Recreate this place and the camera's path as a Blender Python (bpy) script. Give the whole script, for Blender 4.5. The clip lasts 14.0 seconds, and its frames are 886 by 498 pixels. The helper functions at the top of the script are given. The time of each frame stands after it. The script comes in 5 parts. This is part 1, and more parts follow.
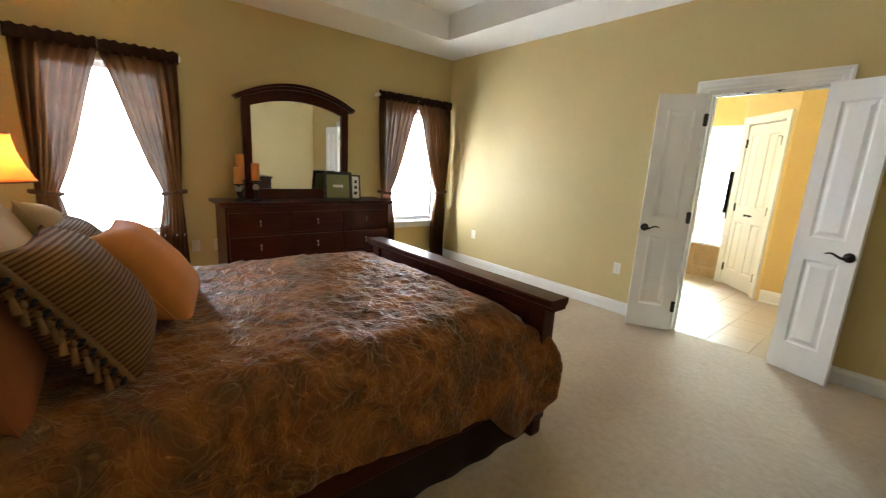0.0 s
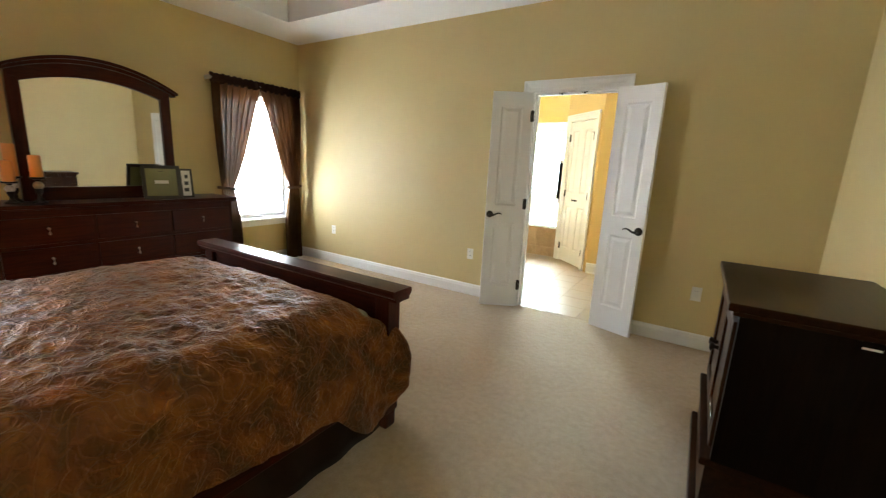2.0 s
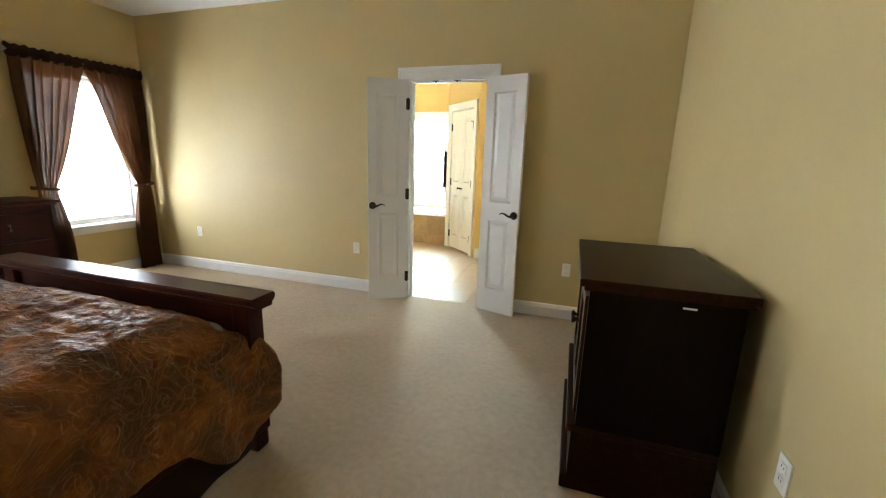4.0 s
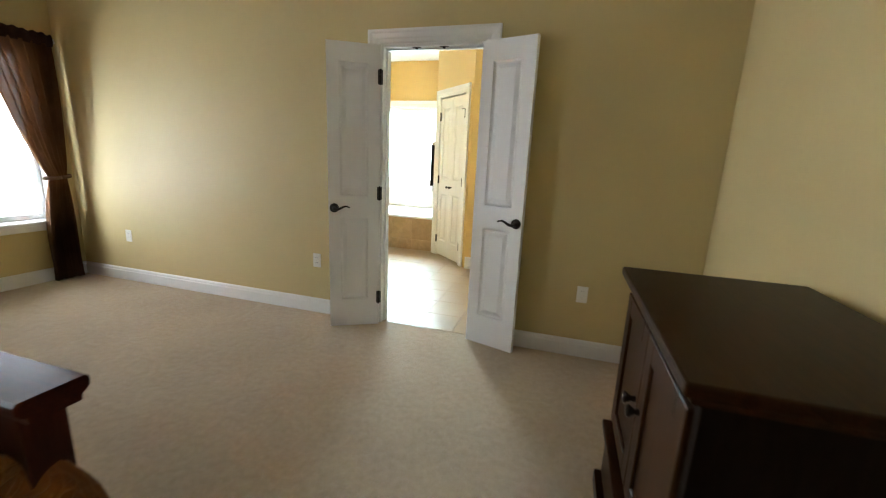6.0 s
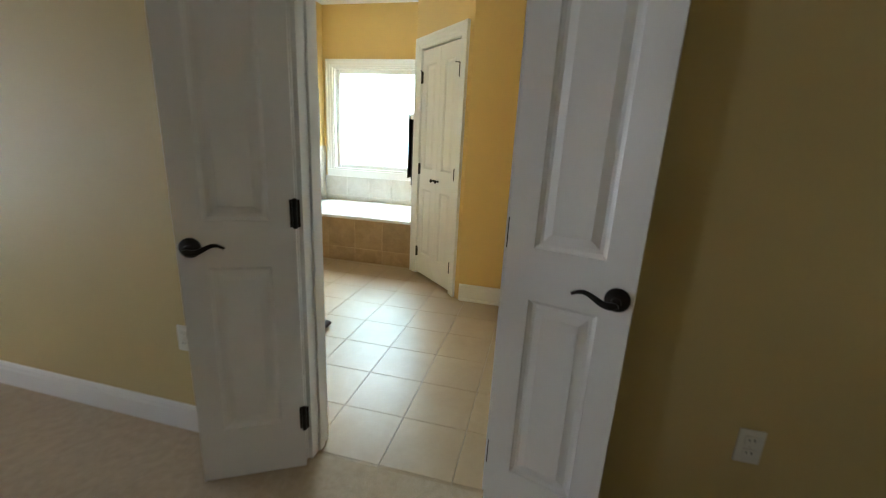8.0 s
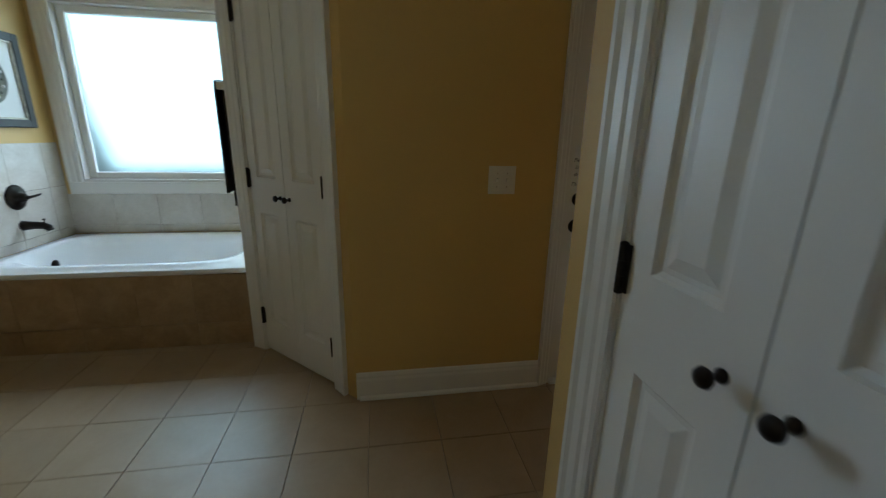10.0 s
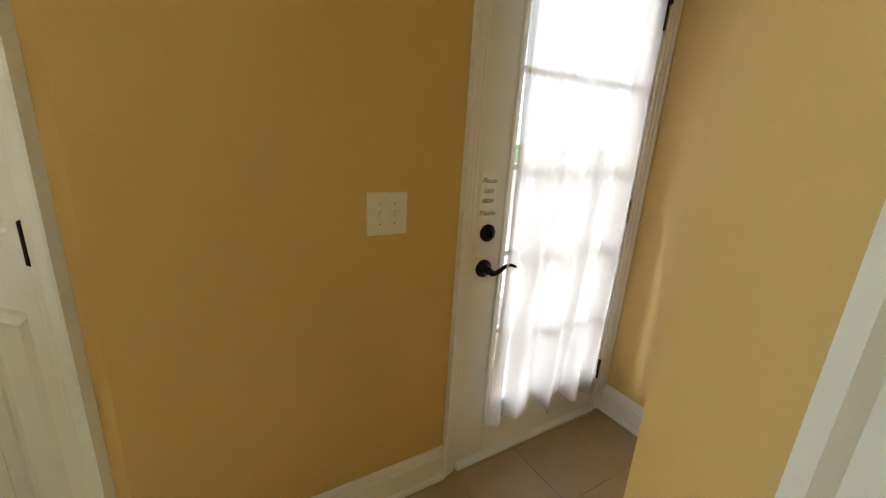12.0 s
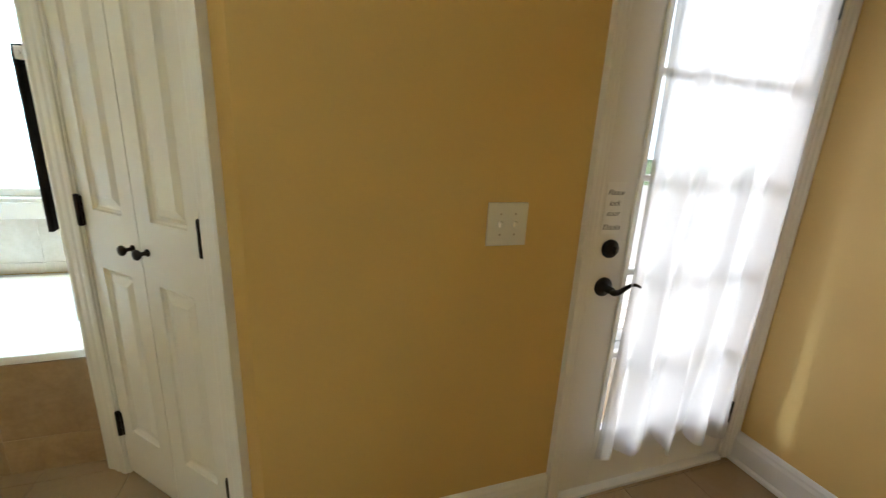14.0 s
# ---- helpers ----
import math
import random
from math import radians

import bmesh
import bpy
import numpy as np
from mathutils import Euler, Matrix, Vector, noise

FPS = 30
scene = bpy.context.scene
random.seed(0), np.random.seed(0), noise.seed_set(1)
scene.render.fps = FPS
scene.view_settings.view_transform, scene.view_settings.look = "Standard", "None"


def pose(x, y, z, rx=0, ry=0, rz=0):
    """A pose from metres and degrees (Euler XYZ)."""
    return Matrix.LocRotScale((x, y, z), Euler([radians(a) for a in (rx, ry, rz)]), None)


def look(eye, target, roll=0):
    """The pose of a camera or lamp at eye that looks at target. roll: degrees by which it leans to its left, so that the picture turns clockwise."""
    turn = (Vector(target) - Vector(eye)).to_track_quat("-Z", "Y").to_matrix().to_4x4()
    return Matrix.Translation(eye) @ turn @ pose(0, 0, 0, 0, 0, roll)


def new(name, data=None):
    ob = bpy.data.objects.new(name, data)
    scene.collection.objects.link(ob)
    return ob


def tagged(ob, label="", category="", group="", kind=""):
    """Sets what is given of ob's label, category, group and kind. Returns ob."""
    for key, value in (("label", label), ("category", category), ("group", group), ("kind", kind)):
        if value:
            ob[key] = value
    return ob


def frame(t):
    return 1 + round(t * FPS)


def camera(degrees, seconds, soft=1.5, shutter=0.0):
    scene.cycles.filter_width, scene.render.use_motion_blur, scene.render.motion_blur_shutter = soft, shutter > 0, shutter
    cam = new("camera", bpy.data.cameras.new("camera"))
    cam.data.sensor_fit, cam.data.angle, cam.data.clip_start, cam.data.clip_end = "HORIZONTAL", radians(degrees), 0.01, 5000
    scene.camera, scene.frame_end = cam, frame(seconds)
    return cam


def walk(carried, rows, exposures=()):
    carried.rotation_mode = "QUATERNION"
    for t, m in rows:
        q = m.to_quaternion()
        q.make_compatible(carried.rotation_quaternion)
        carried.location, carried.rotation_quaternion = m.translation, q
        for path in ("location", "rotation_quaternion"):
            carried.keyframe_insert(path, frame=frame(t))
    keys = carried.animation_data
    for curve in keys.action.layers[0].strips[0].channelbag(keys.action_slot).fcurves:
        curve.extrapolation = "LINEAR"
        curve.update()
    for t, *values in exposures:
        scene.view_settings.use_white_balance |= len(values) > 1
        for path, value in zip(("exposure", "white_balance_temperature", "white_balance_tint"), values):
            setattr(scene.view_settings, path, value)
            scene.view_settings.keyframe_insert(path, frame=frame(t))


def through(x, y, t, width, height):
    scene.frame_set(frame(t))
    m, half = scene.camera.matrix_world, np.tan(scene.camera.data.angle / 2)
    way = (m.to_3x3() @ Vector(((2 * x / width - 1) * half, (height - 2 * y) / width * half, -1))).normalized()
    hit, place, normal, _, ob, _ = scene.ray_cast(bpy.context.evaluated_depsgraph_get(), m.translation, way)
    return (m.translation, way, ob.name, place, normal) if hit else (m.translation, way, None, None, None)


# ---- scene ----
cam = camera(95.8, 14.0, soft=1.15, shutter=0.4)
PATH = [
    (0, (4.608, -3.832, 1.355), (3.103, -2.58, 0.948), 3.1),
    (0.5, (4.627, -3.786, 1.354), (3.225, -2.419, 0.946), 2.9),
    (1, (4.654, -3.751, 1.354), (3.356, -2.284, 0.952), 2.7),
    (1.5, (4.681, -3.718, 1.354), (3.502, -2.154, 0.952), 2.8),
    (2, (4.706, -3.684, 1.354), (3.662, -2.027, 0.945), 2.8),
    (2.5, (4.729, -3.652, 1.354), (3.83, -1.915, 0.935), 2.5),
    (3, (4.75, -3.619, 1.349), (3.969, -1.827, 0.924), 2.2),
    (3.5, (4.784, -3.586, 1.351), (4.12, -1.75, 0.92), 2.0),
    (3.7, (4.792, -3.572, 1.35), (4.169, -1.721, 0.919), 2.0),
    (5.8, (4.649, -2.876, 1.312), (4.107, -1.001, 0.875), 1.5),
    (6, (4.608, -2.744, 1.294), (4.055, -0.873, 0.858), 2.6),
    (6.5, (4.48, -2.358, 1.296), (3.898, -0.502, 0.828), 2.4),
    (7, (4.317, -1.988, 1.278), (3.778, -0.116, 0.823), 1.2),
    (7.2, (4.257, -1.837, 1.279), (3.741, 0.037, 0.808), 1.7),
    (9.3, (3.725, -0.262, 1.296), (3.673, 1.667, 0.77), 2.6),
    (9.5, (3.648, -0.131, 1.279), (3.741, 1.799, 0.766), 2.4),
    (10, (3.634, 0.160, 1.262), (3.956, 2.062, 0.720), 1.2),
    (10.5, (3.695, 0.477, 1.254), (4.141, 2.354, 0.728), 1.8),
    (11, (3.736, 0.691, 1.263), (4.471, 2.475, 0.738), 1.7),
    (11.5, (3.737, 0.824, 1.316), (4.758, 2.455, 0.772), 2.9),
    (12, (3.731, 0.849, 1.317), (4.744, 2.48, 0.757), 3.6),
    (12.5, (3.743, 0.849, 1.32), (4.745, 2.486, 0.758), 3.0),
    (13, (3.737, 0.866, 1.315), (4.674, 2.545, 0.764), 3.0),
    (13.5, (3.701, 0.886, 1.305), (4.488, 2.648, 0.78), 2.8),
    (14, (3.662, 0.907, 1.299), (4.282, 2.735, 0.778), 2.9),
]
EXPOSURES = [
    (0, 2.0, 6450, 10), (3.7, 1.8, 6350, 10), (6, 1.5, 6250, 10), (7.2, 1.2, 6300, 10), (9.3, -0.6, 5950, 10), (9.5, -0.75, 5900, 10),
    (10.1, -1.5, 5650, 10), (10.6, -1.2, 6000, 10), (11, -0.45, 6600, 10), (11.5, 0.1, 6800, 10), (12.2, 0.45, 6450, 10), (14, 0.4, 6200, 10),
]
walk(cam, [(t, look(eye, target, roll)) for t, eye, target, roll in PATH], EXPOSURES)

# ---- exposure is keyed with the walk above; world, sun and the daylight at the openings ----
world = bpy.data.worlds.new("sky")
scene.world = world
world.use_nodes = True
wn, wl = world.node_tree.nodes, world.node_tree.links
sky = wn.new("ShaderNodeTexSky")
sky.sky_type = "NISHITA"
sky.sun_disc = False
sky.sun_elevation = radians(68)
sky.sun_rotation = radians(12)
wl.new(sky.outputs[0], wn["Background"].inputs[0])
wn["Background"].inputs[1].default_value = 0.12

sun = new("sun", bpy.data.lights.new("sun", "SUN"))
sun.data.energy, sun.data.angle, sun.data.color = 5.0, radians(0.5), (1.0, 0.94, 0.85)
sun.matrix_world = look((4, 4.7, 12), (3, 0, 0))


def daylight(name, eye, target, w, h, watts, color):
    lamp = new(name, bpy.data.lights.new(name, "AREA"))
    lamp.data.shape, lamp.data.size, lamp.data.size_y = "RECTANGLE", w, h
    lamp.data.energy, lamp.data.color = watts, color
    lamp.matrix_world = look(eye, target)
    return lamp


daylight("sky_light_window_1", (-1.1, -0.35, 0.98), (1, -0.35, 1.30), 2.8, 2.6, 185, (0.86, 0.94, 1.0))
daylight("sky_light_window_2", (-1.25, -3.85, 2.05), (1, -3.45, 1.75), 2.9, 3.5, 290, (0.86, 0.94, 1.0))
daylight("sky_light_bath_window", (1.93, 4.22, 1.68), (2.08, 3.0, 1.05), 1.45, 1.75, 255, (0.74, 0.91, 1.0))
daylight("sky_light_garden_door", (4.7, 5.7, 2.6), (4.75, 1.92, 1.0), 4.6, 2.4, 180, (1.0, 0.97, 0.99))


# ---- materials ----
def mat(name, rough=0.5, metal=0.0, spec=0.5):
    m = bpy.data.materials.new(name)
    m.use_nodes = True
    b = m.node_tree.nodes["Principled BSDF"]
    b.inputs["Roughness"].default_value = rough
    b.inputs["Metallic"].default_value = metal
    b.inputs["Specular IOR Level"].default_value = spec
    return m, m.node_tree.nodes, m.node_tree.links, b


def coords(n, l, scale=(1, 1, 1), kind="Object"):
    tc, mp = n.new("ShaderNodeTexCoord"), n.new("ShaderNodeMapping")
    mp.inputs["Scale"].default_value = scale
    l.new(tc.outputs[kind], mp.inputs[0])
    return mp.outputs[0]


def noise_tex(n, l, vec, scale, detail=4.0, rough=0.55, dist=0.0):
    t = n.new("ShaderNodeTexNoise")
    for k, v in (("Scale", scale), ("Detail", detail), ("Roughness", rough), ("Distortion", dist)):
        t.inputs[k].default_value = v
    l.new(vec, t.inputs["Vector"])
    return t.outputs["Fac"]


def ramp(n, l, fac, stops):
    r = n.new("ShaderNodeValToRGB")
    e = r.color_ramp.elements
    while len(e) < len(stops):
        e.new(0.5)
    for k, (p, c) in zip(e, stops):
        k.position, k.color = p, (*c, 1)
    l.new(fac, r.inputs[0])
    return r.outputs[0]


def mix(n, l, fac, a, b, blend="MIX"):
    x = n.new("ShaderNodeMix")
    x.data_type, x.blend_type = "RGBA", blend
    for sock, v in ((x.inputs[0], fac), (x.inputs[6], a), (x.inputs[7], b)):
        if isinstance(v, (int, float)):
            sock.default_value = v
        elif isinstance(v, tuple):
            sock.default_value = (*v, 1)
        else:
            l.new(v, sock)
    return x.outputs[2]


def bump(n, l, b, height, strength=0.3, dist=0.01):
    k = n.new("ShaderNodeBump")
    k.inputs["Strength"].default_value, k.inputs["Distance"].default_value = strength, dist
    l.new(height, k.inputs["Height"])
    l.new(k.outputs[0], b.inputs["Normal"])


def paint(name, color, rough=0.55, fine=180, var=0.06, strength=0.12):
    m, n, l, b = mat(name, rough)
    v = coords(n, l)
    dark = tuple(c * (1 - var) for c in color)
    lite = tuple(min(1, c * (1 + var)) for c in color)
    l.new(ramp(n, l, noise_tex(n, l, v, 1.7, 5), [(0.3, dark), (0.7, lite)]), b.inputs["Base Color"])
    bump(n, l, b, noise_tex(n, l, v, fine, 3), strength, 0.002)
    return m


WALL_BED = paint("bedroom_wall_paint", (0.575, 0.455, 0.215), 0.6, var=0.03)
WALL_BATH = paint("bathroom_wall_paint", (0.66, 0.453, 0.165), 0.55, var=0.03)
CEIL = paint("ceiling_paint", (0.82, 0.82, 0.82), 0.7, 90, 0.02, 0.25)
WHITE = paint("white_trim_paint", (0.80, 0.79, 0.77), 0.32, 240, 0.025, 0.05)
DOORWHITE = paint("white_door_paint", (0.80, 0.785, 0.76), 0.36, 160, 0.025, 0.08)
PLASTIC = paint("white_plastic", (0.78, 0.76, 0.70), 0.35, 300, 0.02, 0.02)
ACRYLIC = paint("white_acrylic", (0.85, 0.86, 0.87), 0.12, 30, 0.01, 0.01)
SIDING = paint("outer_siding", (0.7, 0.66, 0.58), 0.7, 60, 0.05, 0.2)
SLOT = paint("socket_slot", (0.03, 0.03, 0.03), 0.6)


def bronze(name, color, rough):
    m, n, l, b = mat(name, rough, 0.75)
    v = coords(n, l)
    l.new(ramp(n, l, noise_tex(n, l, v, 40, 4), [(0.3, tuple(c * 0.7 for c in color)), (0.75, tuple(c * 1.5 for c in color))]), b.inputs["Base Color"])
    bump(n, l, b, noise_tex(n, l, v, 250, 2), 0.05, 0.001)
    return m


BRONZE = bronze("oiled_bronze", (0.022, 0.017, 0.014), 0.38)
NICKEL = bronze("antique_nickel", (0.45, 0.40, 0.33), 0.3)


def wood(name, a, c, rough=0.28, scale=1.0, axis=1):
    m, n, l, b = mat(name, rough)
    s = [9 * scale] * 3
    s[axis] = 0.7 * scale
    v = coords(n, l, s)
    g = noise_tex(n, l, v, 3.0, 6, 0.6, 1.2)
    f = noise_tex(n, l, v, 22.0, 3, 0.6)
    col = ramp(n, l, g, [(0.28, a), (0.52, tuple((p + q) / 2 for p, q in zip(a, c))), (0.75, c)])
    l.new(mix(n, l, 0.25, col, ramp(n, l, f, [(0.35, a), (0.65, c)])), b.inputs["Base Color"])
    b.inputs["Specular IOR Level"].default_value = 0.14
    b.inputs["Coat Weight"].default_value, b.inputs["Coat Roughness"].default_value = 0.04, 0.15
    bump(n, l, b, f, 0.05, 0.002)
    return m


CHERRY_X = wood("dark_cherry_along_x", (0.018, 0.0032, 0.0014), (0.080, 0.0145, 0.0048), axis=0)
CHERRY_Y = wood("dark_cherry_along_y", (0.018, 0.0032, 0.0014), (0.080, 0.0145, 0.0048), axis=1)
CHERRY_Z = wood("dark_cherry_upright", (0.018, 0.0032, 0.0014), (0.080, 0.0145, 0.0048), axis=2)
ESPRESSO = wood("espresso_wood", (0.012, 0.0035, 0.0010), (0.036, 0.0105, 0.0028), 0.3, axis=1)
ESPRESSO.node_tree.nodes["Principled BSDF"].inputs["Specular IOR Level"].default_value = 0.06
# same espresso, brightened to paint window light onto the chest doors
ESPRESSO_LIT = wood("espresso_wood_lit_front", (0.018, 0.0060, 0.0018), (0.050, 0.0170, 0.0048), 0.38, axis=2)
ESPRESSO_LIT.node_tree.nodes["Principled BSDF"].inputs["Specular IOR Level"].default_value = 0.08
# same espresso with upright grain, darkened to paint in the chest's shaded side
ESPRESSO_SHADED = wood("espresso_wood_shaded_upright", (0.004, 0.0018, 0.0012), (0.012, 0.005, 0.0028), 0.45, axis=2)
ESPRESSO_SHADED.node_tree.nodes["Principled BSDF"].inputs["Specular IOR Level"].default_value = 0.05
ESPRESSO_SHADED.node_tree.nodes["Principled BSDF"].inputs["Coat Weight"].default_value = 0.0
VANITY_WOOD = wood("red_stained_vanity_wood", (0.10, 0.028, 0.010), (0.20, 0.065, 0.022), 0.4, axis=2)


def carpet_mat():
    m, n, l, b = mat("cream_carpet", 0.95, 0, 0.1)
    v = coords(n, l)
    big, fine = noise_tex(n, l, v, 1.3, 4, 0.6), noise_tex(n, l, v, 210, 3, 0.7)
    mid = noise_tex(n, l, v, 26, 4, 0.65)
    c1 = ramp(n, l, big, [(0.3, (0.52, 0.395, 0.26)), (0.7, (0.61, 0.48, 0.33))])
    c2 = mix(n, l, 0.5, c1, ramp(n, l, mid, [(0.35, (0.68, 0.65, 0.60)), (0.65, (1, 1, 1))]), "MULTIPLY")
    l.new(mix(n, l, 0.6, c2, ramp(n, l, fine, [(0.3, (0.62, 0.60, 0.56)), (0.6, (1, 1, 1))]), "MULTIPLY"), b.inputs["Base Color"])
    b.inputs["Sheen Weight"].default_value = 0.25
    h = mix(n, l, 0.5, fine, mid)
    bump(n, l, b, h, 1.0, 0.012)
    return m


CARPET = carpet_mat()


def tile_mat(name, a, c, rough=0.3, scale=5.0):
    m, n, l, b = mat(name, rough)
    v = coords(n, l)
    info = n.new("ShaderNodeObjectInfo")
    add = n.new("ShaderNodeVectorMath")
    add.operation = "MULTIPLY_ADD"
    add.inputs[1].default_value = (7, 5, 3)
    comb = n.new("ShaderNodeCombineXYZ")
    for k in range(3):
        l.new(info.outputs["Random"], comb.inputs[k])
    l.new(comb.outputs[0], add.inputs[0])
    l.new(v, add.inputs[2])
    p = add.outputs[0]
    cloud, speck = noise_tex(n, l, p, scale, 6, 0.62, 0.7), noise_tex(n, l, p, 60, 3)
    col = ramp(n, l, cloud, [(0.28, a), (0.72, c)])
    tone = ramp(n, l, info.outputs["Random"], [(0, (0.90, 0.89, 0.87)), (1, (1, 1, 1))])
    col = mix(n, l, 1.0, col, tone, "MULTIPLY")
    l.new(mix(n, l, 0.15, col, ramp(n, l, speck, [(0.4, a), (0.6, c)])), b.inputs["Base Color"])
    l.new(ramp(n, l, cloud, [(0.3, (rough * 0.92,) * 3), (0.7, (min(1, rough * 1.15),) * 3)]), b.inputs["Roughness"])
    bump(n, l, b, cloud, 0.03, 0.002)
    return m


TILE_FLOOR = tile_mat("beige_floor_tile", (0.36, 0.255, 0.145), (0.42, 0.31, 0.19), 0.30)
TILE_APRON = tile_mat("tan_apron_tile", (0.34, 0.23, 0.125), (0.52, 0.375, 0.225), 0.33, 7)
TILE_WALL = tile_mat("pale_wall_tile", (0.55, 0.51, 0.45), (0.70, 0.67, 0.62), 0.22, 6)
GROUT = paint("grout", (0.34, 0.275, 0.20), 0.9, 200, 0.1, 0.3)


def cloth(name, a, c, weave=700, through=0.0, clear=0.0, patch=3.0, rough=0.9):
    m, n, l, b = mat(name, rough, 0, 0.2)
    v = coords(n, l)
    col = ramp(n, l, noise_tex(n, l, v, patch, 5), [(0.3, a), (0.7, c)])
    fine = noise_tex(n, l, v, weave, 2)
    col = mix(n, l, 0.35, col, ramp(n, l, fine, [(0.35, (0.6, 0.6, 0.6)), (0.6, (1, 1, 1))]), "MULTIPLY")
    l.new(col, b.inputs["Base Color"])
    b.inputs["Sheen Weight"].default_value = 0.03
    bump(n, l, b, fine, 0.25, 0.002)
    out = n["Material Output"]
    shader = b.outputs[0]
    if through:
        t = n.new("ShaderNodeBsdfTranslucent")
        l.new(col, t.inputs[0])
        k = n.new("ShaderNodeMixShader")
        k.inputs[0].default_value = through
        l.new(shader, k.inputs[1]), l.new(t.outputs[0], k.inputs[2])
        shader = k.outputs[0]
    if clear:
        t = n.new("ShaderNodeBsdfTransparent")
        k = n.new("ShaderNodeMixShader")
        k.inputs[0].default_value = clear
        l.new(shader, k.inputs[1]), l.new(t.outputs[0], k.inputs[2])
        shader = k.outputs[0]
    l.new(shader, out.inputs[0])
    return m


DRAPE = cloth("brown_drape_cloth", (0.115, 0.050, 0.018), (0.205, 0.098, 0.038), 500, 0.5, 0.06)
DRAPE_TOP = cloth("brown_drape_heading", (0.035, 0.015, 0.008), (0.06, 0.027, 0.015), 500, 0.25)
TIE = cloth("drape_tie_cloth", (0.12, 0.066, 0.037), (0.18, 0.105, 0.062), 500, 0.1)
SHEER = cloth("white_sheer_cloth", (0.86, 0.86, 0.87), (0.93, 0.93, 0.94), 900, 0.6, 0.20)
SKIRT = cloth("brown_bed_skirt_cloth", (0.020, 0.009, 0.004), (0.034, 0.015, 0.007), 500)
ORANGE = cloth("apricot_pillow_cloth", (0.50, 0.165, 0.035), (0.60, 0.22, 0.055), 420)
# orange cloth darkened to rust, with the shadow by the headboard in its colour
ORANGE_SHADED = cloth("shaded_orange_pillow_cloth", (0.20, 0.055, 0.014), (0.27, 0.085, 0.025), 420)
CREAM = cloth("cream_pillow_cloth", (0.46, 0.31, 0.16), (0.58, 0.42, 0.24), 420)
TOWEL = cloth("black_towel_cloth", (0.012, 0.010, 0.010), (0.03, 0.025, 0.024), 350)
RUG = cloth("dark_brown_bath_mat_pile", (0.018, 0.010, 0.008), (0.045, 0.026, 0.020), 160)
SHADE = cloth("amber_lamp_shade_cloth", (0.62, 0.30, 0.12), (0.72, 0.38, 0.16), 500, 0.65)
TASSEL = cloth("gold_tassel_thread", (0.12, 0.055, 0.018), (0.22, 0.115, 0.045), 300)
SHEET = cloth("mattress_cloth", (0.5, 0.46, 0.40), (0.6, 0.56, 0.50), 500)


def stripe_mat():
    m, n, l, b = mat("ribbed_striped_pillow_cloth", 0.8, 0, 0.08)
    v = coords(n, l, kind="Generated")
    w = n.new("ShaderNodeTexWave")
    w.wave_type, w.bands_direction = "BANDS", "Y"
    w.inputs["Scale"].default_value, w.inputs["Distortion"].default_value = 11.5, 0.25
    w.inputs["Detail Scale"].default_value = 1.0
    l.new(v, w.inputs["Vector"])
    fine = noise_tex(n, l, v, 160, 2)
    col = ramp(n, l, w.outputs["Fac"], [(0.10, (0.075, 0.028, 0.008)), (0.4, (0.150, 0.068, 0.022)), (0.8, (0.200, 0.098, 0.036))])
    l.new(mix(n, l, 0.3, col, ramp(n, l, fine, [(0.35, (0.6, 0.55, 0.5)), (0.6, (1, 1, 1))]), "MULTIPLY"), b.inputs["Base Color"])
    bump(n, l, b, w.outputs["Fac"], 0.5, 0.008)
    return m



STRIPE = stripe_mat()


